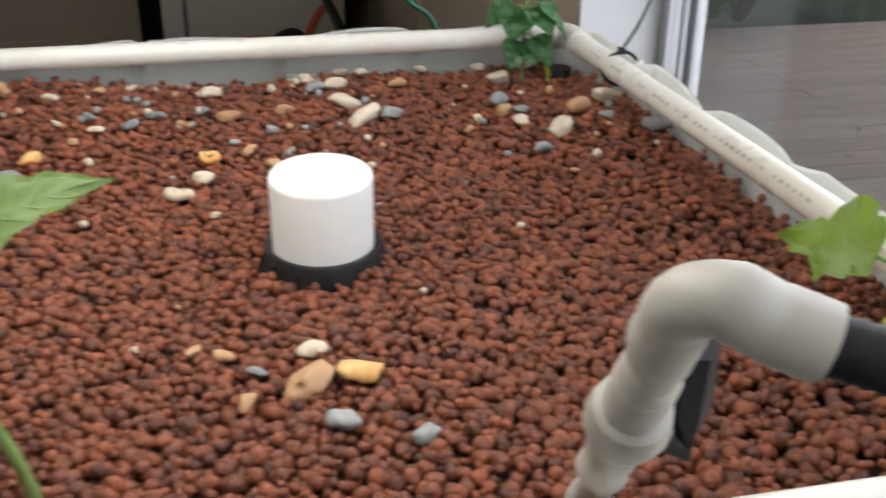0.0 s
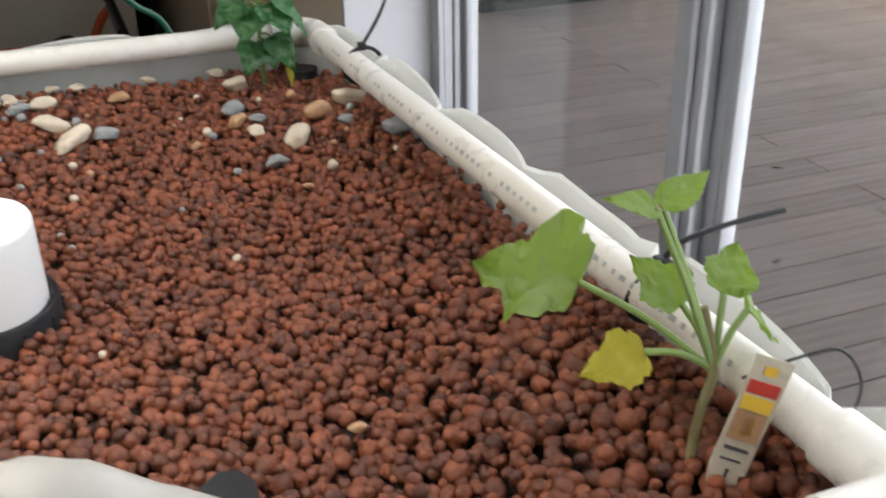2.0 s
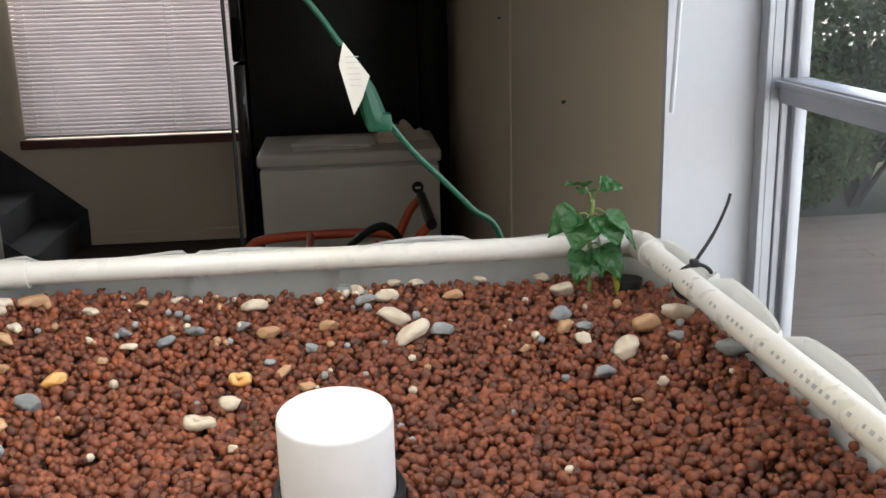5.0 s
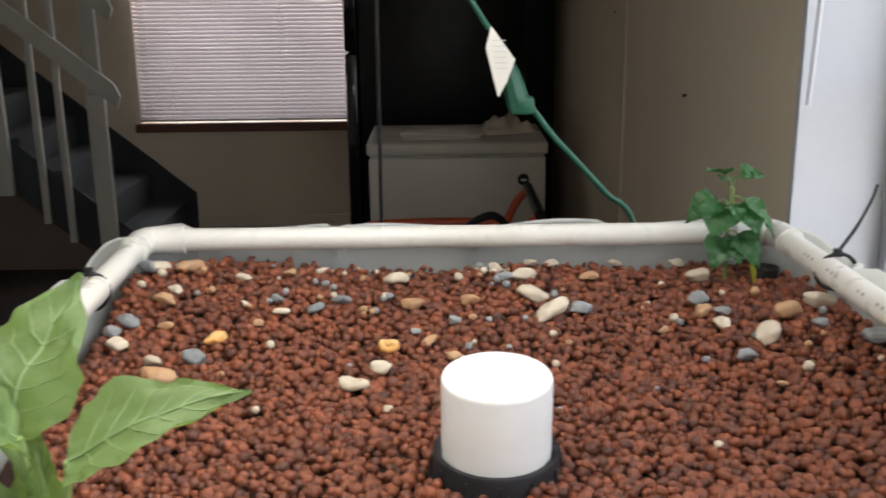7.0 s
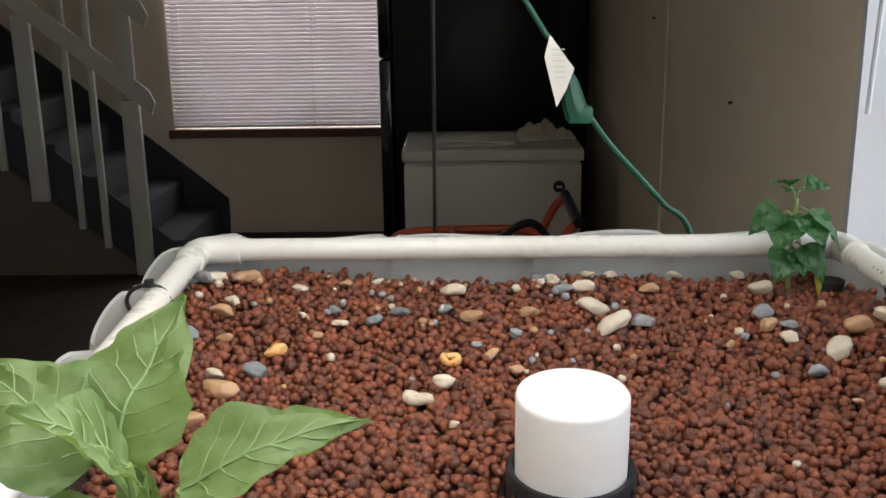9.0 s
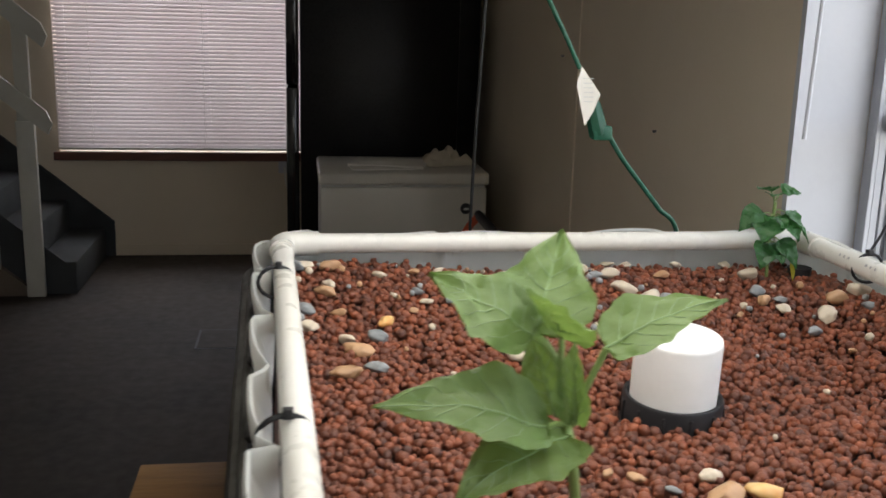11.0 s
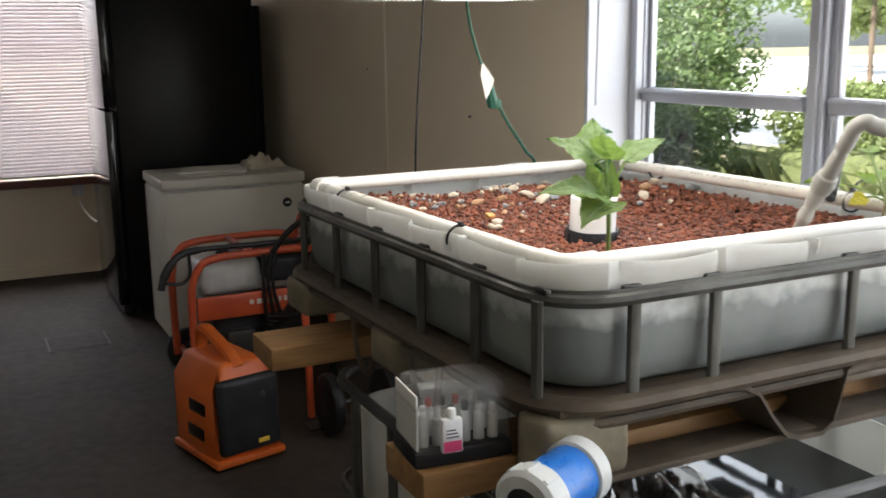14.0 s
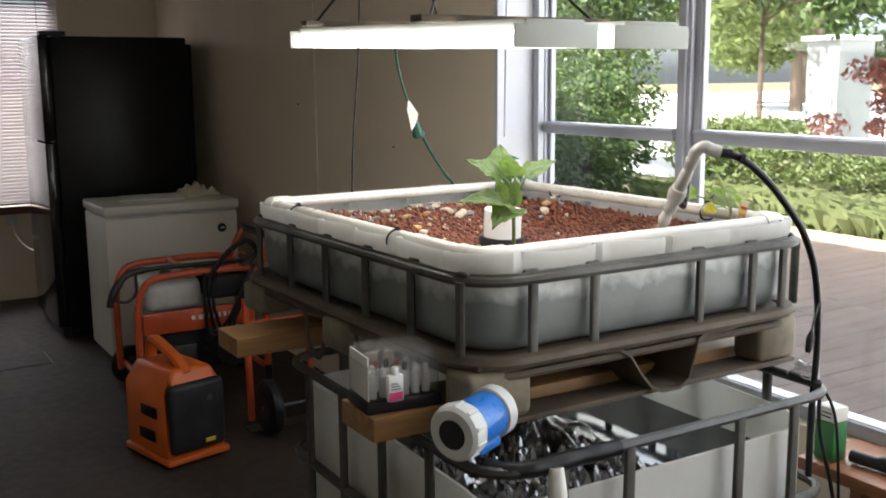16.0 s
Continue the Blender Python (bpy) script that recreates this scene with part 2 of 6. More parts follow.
UNITS = ((-0.40, 0.352), (-1.34, -0.49), (-2.28, -1.43), (-3.22, -2.37), (-4.34, -3.31))
part("jamb", stepped_bar(0.318, 0.354, 0.60, 2.45, ((1.256, 1.268, 0.0), (1.2685, 1.288, 0.004), (1.2885, 1.302, 0.0), (1.3025, 1.34, 0.005))), "alu", win)
for (a0, a1), (c0, c1) in zip(UNITS, UNITS[1:]):
    part("mullion", stepped_bar(c1, a0, 0.60, 2.45, ((1.268, 1.279, 0.030), (1.2795, 1.290, 0.016), (1.2905, 1.306, 0.022), (1.3065, 1.338, 0.0))), "alu", win)
for y0, y1 in UNITS:
    y1 = min(y1, 0.318)
    for z0, z1 in ((0.605, 0.655), (1.402, 1.446), (2.39, 2.45)):
        rail = part("rail", box(1.282, 1.336, y0 + 0.001, y1 - 0.001, z0, z1, 0.003), "alu", win)
        part("rail_lip", box(1.274, 1.2815, y0 + 0.001, y1 - 0.001, z1 - 0.016, z1 - 0.004, 0.002), "alu", rail)
    for z0, z1 in ((0.655, 1.402), (1.446, 2.39)):
        pane = part("pane", box(1.318, 1.323, y0, y1, z0, z1), "glass", win, smooth=0)
        pane.visible_shadow = False
        for sy in (y0, y1 - 0.014):
            part("sash_edge", box(1.308, 1.330, sy, sy + 0.014, z0, z1, 0.002), "alu", pane)

# ---- far end: blind window, fridge, freezer ----
b = box(WX0 - 0.03, WX1 + 0.03, BW - 0.05, BW, WZ0 - 0.055, WZ0, 0.005)
M["sill"] = node_mat("red_brown_sill", (0.16, 0.05, 0.03), (0.09, 0.03, 0.02), 0.4, scale=6, stretch=(1, 8, 8))
structure("window_sill", b, "sill", "dark red-brown wooden window sill")


def leaf_mat(name, colour, colour2, thin=0.35, rough=0.45):
    """Leaf surface that lets part of the light through, with paler fine veins."""
    m = node_mat(name, colour, colour2, rough, scale=25, detail=160, bump=0.25, island=0.35)
    n, l = m.node_tree.nodes, m.node_tree.links
    t, mix = n.new("ShaderNodeBsdfTranslucent"), n.new("ShaderNodeMixShader")
    t.inputs[0].default_value = (colour[0] * 1.3, colour[1] * 1.2, colour[2] * 0.8, 1)
    mix.inputs[0].default_value = thin
    l.new(n["Principled BSDF"].outputs[0], mix.inputs[1])
    l.new(t.outputs[0], mix.inputs[2])
    l.new(mix.outputs[0], n["Material Output"].inputs[0])
    return m


def thin_plastic(m, colour, thin):
    """Lets a share of the light through a thin plastic wall."""
    n, l = m.node_tree.nodes, m.node_tree.links
    t, mix = n.new("ShaderNodeBsdfTranslucent"), n.new("ShaderNodeMixShader")
    t.inputs[0].default_value = (*colour, 1)
    mix.inputs[0].default_value = thin
    l.new(n["Principled BSDF"].outputs[0], mix.inputs[1])
    l.new(t.outputs[0], mix.inputs[2])
    l.new(mix.outputs[0], n["Material Output"].inputs[0])
    return m


thin_plastic(M["tub"], (0.88, 0.87, 0.84), 0.42)


def slat_mat():
    m = node_mat("blind_slat_vinyl", (0.78, 0.75, 0.76), (0.70, 0.66, 0.67), 0.5, scale=3, detail=50, bump=0.02)
    n, l = m.node_tree.nodes, m.node_tree.links
    t, mix = n.new("ShaderNodeBsdfTranslucent"), n.new("ShaderNodeMixShader")
    t.inputs[0].default_value = (0.66, 0.61, 0.62, 1)
    mix.inputs[0].default_value = 0.45
    l.new(n["Principled BSDF"].outputs[0], mix.inputs[1])
    l.new(t.outputs[0], mix.inputs[2])
    l.new(mix.outputs[0], n["Material Output"].inputs[0])
    return m


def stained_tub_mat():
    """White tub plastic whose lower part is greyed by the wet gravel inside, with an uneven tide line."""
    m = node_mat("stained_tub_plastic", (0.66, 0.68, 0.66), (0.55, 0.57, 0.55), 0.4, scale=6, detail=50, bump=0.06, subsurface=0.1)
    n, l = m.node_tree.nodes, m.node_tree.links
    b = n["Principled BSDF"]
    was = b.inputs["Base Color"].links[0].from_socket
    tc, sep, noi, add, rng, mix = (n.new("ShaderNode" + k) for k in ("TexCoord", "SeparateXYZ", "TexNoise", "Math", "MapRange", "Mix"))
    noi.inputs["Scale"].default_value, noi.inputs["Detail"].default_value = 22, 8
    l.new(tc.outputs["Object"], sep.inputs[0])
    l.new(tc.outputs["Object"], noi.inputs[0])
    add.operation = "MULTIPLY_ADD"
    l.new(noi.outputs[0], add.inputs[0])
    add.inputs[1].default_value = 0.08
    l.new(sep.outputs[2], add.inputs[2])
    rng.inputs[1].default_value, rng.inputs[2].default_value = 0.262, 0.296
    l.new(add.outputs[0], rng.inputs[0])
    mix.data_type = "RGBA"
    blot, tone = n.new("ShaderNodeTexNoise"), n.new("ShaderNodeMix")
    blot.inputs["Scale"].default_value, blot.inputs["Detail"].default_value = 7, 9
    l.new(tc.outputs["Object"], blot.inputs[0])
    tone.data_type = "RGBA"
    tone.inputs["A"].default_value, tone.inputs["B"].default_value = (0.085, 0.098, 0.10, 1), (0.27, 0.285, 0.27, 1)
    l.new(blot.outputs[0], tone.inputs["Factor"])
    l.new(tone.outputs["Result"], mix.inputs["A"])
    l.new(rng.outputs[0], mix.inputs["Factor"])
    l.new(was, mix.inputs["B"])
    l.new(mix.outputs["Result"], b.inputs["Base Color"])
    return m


M.update({
    "slat": slat_mat(),
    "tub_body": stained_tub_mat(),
    "stair": node_mat("slate_grey_stair_carpet", (0.055, 0.06, 0.064), (0.035, 0.038, 0.04), 0.9, scale=4, detail=220, bump=0.4),
    "stair_wood": node_mat("dull_white_stair_paint", (0.52, 0.51, 0.46), (0.44, 0.43, 0.38), 0.55, scale=5, detail=70, bump=0.05),
    "panel": node_mat("brown_stair_panel", (0.13, 0.10, 0.078), (0.10, 0.077, 0.06), 0.8, scale=2, detail=90, bump=0.15),
    "orange": node_mat("orange_powder_coat", (0.58, 0.095, 0.03), (0.42, 0.06, 0.02), 0.38, scale=8, detail=60, bump=0.03),
    "orange_plastic": node_mat("orange_plastic", (0.62, 0.125, 0.014), (0.48, 0.09, 0.011), 0.45, scale=8, detail=120, bump=0.06),
    "timber": node_mat("yellow_pine", (0.33, 0.18, 0.065), (0.19, 0.095, 0.034), 0.6, scale=3, detail=30, bump=0.2, stretch=(1.2, 14, 14)),
    "pallet": node_mat("weathered_pallet", (0.105, 0.078, 0.05), (0.05, 0.035, 0.023), 0.7, scale=7, detail=50, bump=0.25),
    "pallet_block": node_mat("dirty_composite_block", (0.24, 0.205, 0.135), (0.11, 0.09, 0.058), 0.65, scale=9, detail=70, bump=0.2),
    # dusty stand-pipe PVC, taken darker to hold the shade of its backlit side
    "pvc_grey": node_mat("dusty_shaded_pvc", (0.42, 0.405, 0.37), (0.31, 0.295, 0.26), 0.4, scale=9, detail=50, bump=0.05),
    "tank_white": node_mat("white_tank_plastic", (0.74, 0.73, 0.69), (0.60, 0.58, 0.52), 0.45, scale=4, detail=30, bump=0.05, subsurface=0.05),
    "dark_tube": node_mat("dark_steel_tube", (0.075, 0.075, 0.072), (0.038, 0.036, 0.033), 0.45, 0.5, scale=9, detail=60, bump=0.1),
    "water": node_mat("dark_tank_water", (0.035, 0.045, 0.05), (0.025, 0.03, 0.03), 0.06, scale=2, detail=12, bump=0.1, rough_var=0.03),
    "foil": node_mat("crumpled_silver_foil", (0.42, 0.42, 0.42), (0.10, 0.10, 0.10), 0.2, 0.85, scale=12, detail=40, bump=0.3),
    "blue": node_mat("blue_plastic", (0.02, 0.16, 0.55), (0.015, 0.12, 0.42), 0.3, scale=8, detail=60, bump=0.03),
    "grey_white": node_mat("grey_white_plastic", (0.58, 0.59, 0.57), (0.46, 0.47, 0.45), 0.45, scale=14, detail=70, bump=0.08),
    "clear": glass_mat("clear_plastic", (0.86, 0.86, 0.86), 0.12),
    "paper": node_mat("white_paper", (0.74, 0.73, 0.68), (0.66, 0.64, 0.58), 0.8, scale=6, detail=40, bump=0.1),
    "cloth": node_mat("cream_cloth", (0.58, 0.53, 0.43), (0.46, 0.42, 0.33), 0.9, scale=9, detail=150, bump=0.3),
    "green_cord": node_mat("green_cord_rubber", (0.010, 0.090, 0.052), (0.007, 0.060, 0.034), 0.45, scale=10, detail=60, bump=0.05),
    "pebble": node_mat("expanded_clay", (0.042, 0.0125, 0.0065), (0.275, 0.074, 0.028), 0.58, scale=60, detail=420, bump=0.28, island=1.6, mix=0.55),
    # lower gravel, coloured near black for the shade in the pebble gaps
    "gravel_bed": node_mat("shaded_gravel_below", (0.045, 0.018, 0.012), (0.02, 0.01, 0.008), 0.95, scale=40, detail=200, bump=0.4),
    "stone_cream": node_mat("cream_river_stone", (0.66, 0.58, 0.46), (0.46, 0.38, 0.28), 0.55, scale=30, detail=160, bump=0.15, per_object=0.7),
    "stone_grey": node_mat("grey_river_stone", (0.33, 0.34, 0.34), (0.10, 0.11, 0.115), 0.5, scale=30, detail=160, bump=0.15, per_object=0.9),
    "stone_tan": node_mat("tan_river_stone", (0.52, 0.31, 0.16), (0.30, 0.17, 0.09), 0.5, scale=30, detail=160, bump=0.15, per_object=0.7),
    "stone_amber": node_mat("amber_river_stone", (0.70, 0.50, 0.22), (0.62, 0.26, 0.05), 0.4, scale=38, detail=90, bump=0.12, per_object=0.3),
    "egg_leaf": leaf_mat("aubergine_leaf", (0.135, 0.22, 0.068), (0.185, 0.28, 0.10), 0.45),
    "squash_leaf": leaf_mat("squash_leaf", (0.13, 0.225, 0.028), (0.21, 0.30, 0.045), 0.4),
    "pepper_leaf": leaf_mat("pepper_leaf", (0.025, 0.10, 0.028), (0.05, 0.16, 0.045), 0.22, 0.3),
    "yellow_leaf": leaf_mat("yellowed_leaf", (0.46, 0.40, 0.04), (0.38, 0.40, 0.05), 0.4),
    "stem": node_mat("green_stem", (0.22, 0.33, 0.10), (0.16, 0.22, 0.07), 0.5, scale=20, detail=120, bump=0.1),
    "stem_brown": node_mat("woody_stem", (0.22, 0.20, 0.09), (0.14, 0.11, 0.05), 0.65, scale=30, detail=150, bump=0.2),
    "vein": node_mat("pale_leaf_vein", (0.21, 0.31, 0.13), (0.18, 0.27, 0.10), 0.5, scale=30, detail=120, bump=0.05),
    "dark_green": node_mat("dark_green_enamel", (0.012, 0.035, 0.02), (0.02, 0.05, 0.03), 0.4, scale=30, detail=90, bump=0.05),
    "red": node_mat("red_plastic", (0.55, 0.05, 0.035), (0.42, 0.03, 0.02), 0.4, scale=10, detail=60, bump=0.02),
    "yellow": node_mat("yellow_print", (0.75, 0.52, 0.05), (0.68, 0.42, 0.04), 0.6, scale=10, detail=60, bump=0.02),
    "faint_ink": node_mat("faded_grey_print", (0.30, 0.30, 0.30), (0.42, 0.42, 0.42), 0.6, scale=30, detail=200, bump=0.0),
    "ink": node_mat("dark_ink", (0.06, 0.06, 0.07), (0.09, 0.09, 0.1), 0.6, scale=10, detail=60, bump=0.0),
    "box_green": node_mat("green_carton", (0.02, 0.16, 0.04), (0.015, 0.12, 0.03), 0.5, scale=10, detail=60, bump=0.03),
    "desk": node_mat("orange_brown_wood", (0.30, 0.12, 0.045), (0.19, 0.07, 0.03), 0.45, scale=4, detail=30, bump=0.1, stretch=(14, 1, 14)),
    "deck": node_mat("weathered_deck_board", (0.56, 0.41, 0.29), (0.38, 0.275, 0.19), 0.8, scale=3, detail=35, bump=0.3, stretch=(1, 14, 14), per_object=0.7),
    "soil": node_mat("leaf_littered_ground", (0.20, 0.17, 0.11), (0.13, 0.14, 0.06), 0.95, scale=0.7, detail=9, bump=0.5),
    "gravel_drive": node_mat("pale_driveway", (0.80, 0.79, 0.75), (0.72, 0.71, 0.67), 0.9, scale=1, detail=30, bump=0.2),
    "bark": node_mat("tree_bark", (0.16, 0.12, 0.09), (0.08, 0.06, 0.045), 0.9, scale=9, detail=50, bump=0.6, stretch=(1, 1, 0.3)),
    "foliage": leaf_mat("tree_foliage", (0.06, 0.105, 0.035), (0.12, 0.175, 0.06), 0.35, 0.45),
    # lighter copy of the tree foliage, with sunlight put into the leaf colour
    "foliage_lit": leaf_mat("sunlit_tone_foliage", (0.12, 0.165, 0.055), (0.19, 0.235, 0.09), 0.38, 0.5),
    "foliage_red": leaf_mat("red_maple_foliage", (0.26, 0.085, 0.075), (0.40, 0.19, 0.16), 0.4, 0.5),
    "grass": leaf_mat("long_grass", (0.15, 0.19, 0.075), (0.25, 0.275, 0.13), 0.35, 0.6),
    "grey_paint": node_mat("grey_house_paint", (0.33, 0.35, 0.34), (0.28, 0.30, 0.29), 0.7, scale=3, detail=50, bump=0.05),
})
thin_plastic(M["tank_white"], (0.86, 0.86, 0.82), 0.35)
milky = glass_mat("milky_clear_plastic", (0.9, 0.9, 0.9), 0.2)
mn, ml = milky.node_tree.nodes, milky.node_tree.links
haze, blend_in = mn.new("ShaderNodeBsdfDiffuse"), mn.new("ShaderNodeMixShader")
haze.inputs[0].default_value, blend_in.inputs[0].default_value = (0.66, 0.65, 0.62, 1), 0.1
ml.new(mn["Material Output"].inputs[0].links[0].from_socket, blend_in.inputs[1])
ml.new(haze.outputs[0], blend_in.inputs[2])
ml.new(blend_in.outputs[0], mn["Material Output"].inputs[0])
M["milky"] = milky

# ---- blind window at the far end ----
win2 = thing("window_2", Matrix.Translation((WX0, BW, WZ0)), "sash window behind lowered mini blinds", "window", kind="structure")
for x0, x1, z0, z1 in ((WX0, WX0 + 0.05, WZ0, WZ1), (WX1 - 0.05, WX1, WZ0, WZ1), (-0.60, -0.545, WZ0, WZ1), (WX0 + 0.05, WX1 - 0.05, WZ0, WZ0 + 0.05), (WX0 + 0.05, WX1 - 0.05, WZ1 - 0.05, WZ1), (WX0 + 0.05, -0.60, 1.62, 1.67), (-0.545, WX1 - 0.05, 1.62, 1.67)):
    part("sash_bar", box(x0, x1, BW + 0.09, BW + 0.13, z0, z1, 0.003), "white_paint", win2)
for x0, x1 in ((WX0 + 0.05, -0.60), (-0.545, WX1 - 0.05)):
    pane = part("pane", box(x0, x1, BW + 0.108, BW + 0.112, WZ0 + 0.05, WZ1 - 0.05), "glass", win2, smooth=0)
    pane.visible_shadow = False
blind = thing("window_blind", Matrix.Translation((WX0, BW - 0.02, WZ0)), "lowered white mini blind glowing with daylight", "blind")
part("head_rail", box(WX0 - 0.01, WX1 + 0.01, BW - 0.035, BW - 0.005, WZ1 - 0.005, WZ1 + 0.03, 0.003), "white_paint", blind)
part("bottom_rail", box(WX0, WX1, BW - 0.03, BW - 0.008, WZ0 + 0.012, WZ0 + 0.028, 0.003), "pvc", blind)
slat = bmesh.new()
for s in range(5):
    a = (s / 4 - 0.5) * 0.0265
    for x in (WX0, WX1):
        slat.verts.new((x, a * math.cos(radians(58)), a * math.sin(radians(58)) + 0.0022 * (1 - (s / 2 - 1) ** 2)))
slat.verts.ensure_lookup_table()
for s in range(4):
    slat.faces.new((slat.verts[2 * s], slat.verts[2 * s + 1], slat.verts[2 * s + 3], slat.verts[2 * s + 2]))
ext = bmesh.ops.extrude_face_region(slat, geom=slat.faces[:])
bmesh.ops.translate(slat, vec=(0, 0.0008, 0.0004), verts=[v for v in ext["geom"] if isinstance(v, bmesh.types.BMVert)])
slat_me = mesh_object("slat", slat, "slat", 60)
rows_n = 62
for i in range(rows_n):
    ob = slat_me if i == 0 else new("slat", slat_me.data)
    ob.parent = blind
    ob.location = (-WX0, 0.0, 0.04 + i * (WZ1 - WZ0 - 0.05) / rows_n)
for x in (WX0 + 0.22, -0.57, WX1 - 0.22):
    part("ladder_cord", tube([(x, BW - 0.033, WZ0 + 0.02), (x, BW - 0.033, WZ1)], 0.0012, 5), "paper", blind)
part("pull_cord", tube(smooth_path([(WX1 - 0.15, BW - 0.04, WZ1), (WX1 - 0.15, BW - 0.045, 1.6), (WX1 - 0.147, BW - 0.045, 1.05), (WX1 - 0.15, BW - 0.043, 0.97)]), 0.0018, 5), "ink", blind)
structure("baseboard", box(-1.19, 1.094, BW - 0.014, BW, 0, 0.075, 0.003), "wall", "low tan painted baseboard")
structure("trim", box(1.089, 1.094, 2.08, 2.13, 0, 2.6), "wall", "tan batten over a wall panel joint")
for y, z in ((1.205, 1.306), (2.31, 1.48)):
    solid("wall_nail", tube([(1.096, y, z), (1.084, y, z - 0.002)], [0.003, 0.005], 7), "ink", "small dark nail in the tan wall", "nail", "nails in the wall")

# ---- refrigerator ----
fr = thing("refrigerator", Matrix.Translation((0.4, 3.98, 0)), "tall glossy black refrigerator behind the freezer", "refrigerator")
part("cabinet", box(0.045, 0.877, 3.62, 4.36, 0.045, 1.885, 0.008), "fridge", fr)
M["fridge_gloss"] = node_mat("glossy_black_door", (0.008, 0.008, 0.01), (0.012, 0.012, 0.014), 0.16, scale=6, detail=200, bump=0.01, coat=0.5)
for z0, z1 in ((0.075, 1.24), (1.25, 1.89)):
    door = part("door", box(-0.03, 0.037, 3.615, 4.365, z0, z1, 0.012), "fridge_gloss", fr)
# added black block; stands in for the shade between refrigerator and wall
part("condenser", box(0.88, 1.09, 4.2, 4.34, 0.12, 1.86, 0.006), "black_plastic", fr)
part("hinge_cover", box(-0.01, 0.14, 3.63, 3.70, 1.888, 1.915, 0.006), "black_plastic", fr)
part("base_grille", box(0.0, 0.05, 3.64, 4.34, 0.015, 0.07, 0.004), "black_plastic", fr)
for x, y in ((0.09, 3.68), (0.09, 4.30), (0.83, 3.68), (0.83, 4.30)):
    part("foot", lathe([(0.02, 0), (0.02, 0.03), (0.012, 0.046)], 12, Matrix.Translation((x, y, 0))), "black_plastic", fr)
solid("power_cord", tube(smooth_path([(-0.06, BW - 0.01, 0.6), (-0.05, BW - 0.05, 0.5), (0.0, 4.8, 0.42), (0.12, 4.5, 0.4), (0.2, 4.37, 0.35)]), 0.006, 7), "paper", "white power cord running behind the refrigerator", "power cord")
solid("wall_outlet", box(-0.10, -0.02, BW - 0.012, BW, 0.56, 0.68, 0.004), "white_paint", "white wall outlet under the window sill", "outlet")

# ---- chest freezer with papers and a cloth ----
fz = thing("chest_freezer", Matrix.Translation((0.52, 3.12, 0)), "off-white chest freezer with a closed lid", "freezer")
part("body", box(0.13, 0.905, 2.862, 3.39, 0.03, 0.845, 0.012), "freezer", fz)
part("lid", box(0.122, 0.913, 2.848, 3.395, 0.857, 0.913, 0.012, 3), "freezer", fz)
part("gasket", box(0.14, 0.895, 2.872, 3.38, 0.845, 0.857), "grey_white", fz)
lock = part("lock", lathe([(0.026, 0), (0.026, 0.006), (0.02, 0.012)], 20, pose(0.807, 2.862, 0.745, 90)), "black_plastic", fz, "round black lock plate")
part("key_slot", box(0.795, 0.819, 2.846, 2.851, 0.740, 0.750, 0.001), "grey_white", lock)
for x, y in ((0.18, 2.91), (0.86, 2.91), (0.18, 3.34), (0.86, 3.34)):
    part("foot", lathe([(0.02, 0), (0.02, 0.03)], 10, Matrix.Translation((x, y, 0))), "black_plastic", fz)
def crumple(nx, ny, sx, sy, height, seed, m, thick=0.004):
    """A rumpled sheet with a thickness."""
    b = bmesh.new()
    g = [[b.verts.new((sx * (i / (nx - 1) - 0.5), sy * (j / (ny - 1) - 0.5), height * (0.5 + noise.noise(Vector((i * 0.33 + seed, j * 0.33, seed)))) * (1 - (2 * i / (nx - 1) - 1) ** 4) * (1 - (2 * j / (ny - 1) - 1) ** 4) + 0.002)) for j in range(ny)] for i in range(nx)]
    for i in range(nx - 1):
        for j in range(ny - 1):
            b.faces.new((g[i][j], g[i + 1][j], g[i + 1][j + 1], g[i][j + 1]))
    e = bmesh.ops.extrude_face_region(b, geom=b.faces[:])
    bmesh.ops.translate(b, vec=(0, 0, thick), verts=[v for v in e["geom"] if isinstance(v, bmesh.types.BMVert)])
    b.transform(m)
    return b


solid("paper_bag", crumple(10, 8, 0.36, 0.26, 0.02, 3.0, pose(0.47, 3.12, 0.913, 0, 0, -14), 0.012), "paper", "flat white paper bag lying on the freezer", "bag")
solid("envelope", crumple(6, 6, 0.30, 0.2, 0.006, 6.0, pose(0.42, 3.03, 0.913, 0, 0, 5), 0.004), "paper", "thin white envelope on the freezer lid", "envelope")
solid("folded_cloth", crumple(18, 16, 0.26, 0.2, 0.075, 9.3, pose(0.74, 3.16, 0.913, 0, 0, 20), 0.006), "cloth", "crumpled cream cloth heaped on the freezer", "cloth")

# ---- stairs ----
st = thing("stairs", Matrix.Translation((-1.2, 4.58, 0)), "slate-grey carpeted stairs with a painted balustrade", "stairs")
RISE, RUN, SX = 0.19, 0.228, -1.235
for i in range(9):
    part("step", box(SX - 0.03 - RUN * (i + 1), SX - RUN * i, 4.13, BW - 0.03, 0.0 if i == 0 else RISE * i - 0.02, RISE * (i + 1), 0.012), "stair", st)

SL = RISE / RUN
part("wall_stringer", slab([(-1.177, 0), (-1.177, 0.235), (-3.6, 0.235 + 2.423 * SL), (-3.6, 1.7), (-1.5, 0)], BW - 0.03, BW - 0.004), "stair", st)
part("side_panel", slab([(-1.46, 0.0), (-1.46, 0.02), (-3.6, 0.02 + 2.14 * SL), (-3.6, 0.0)], 4.085, 4.125), "panel", st, "brown panel closing the side below the stairs")
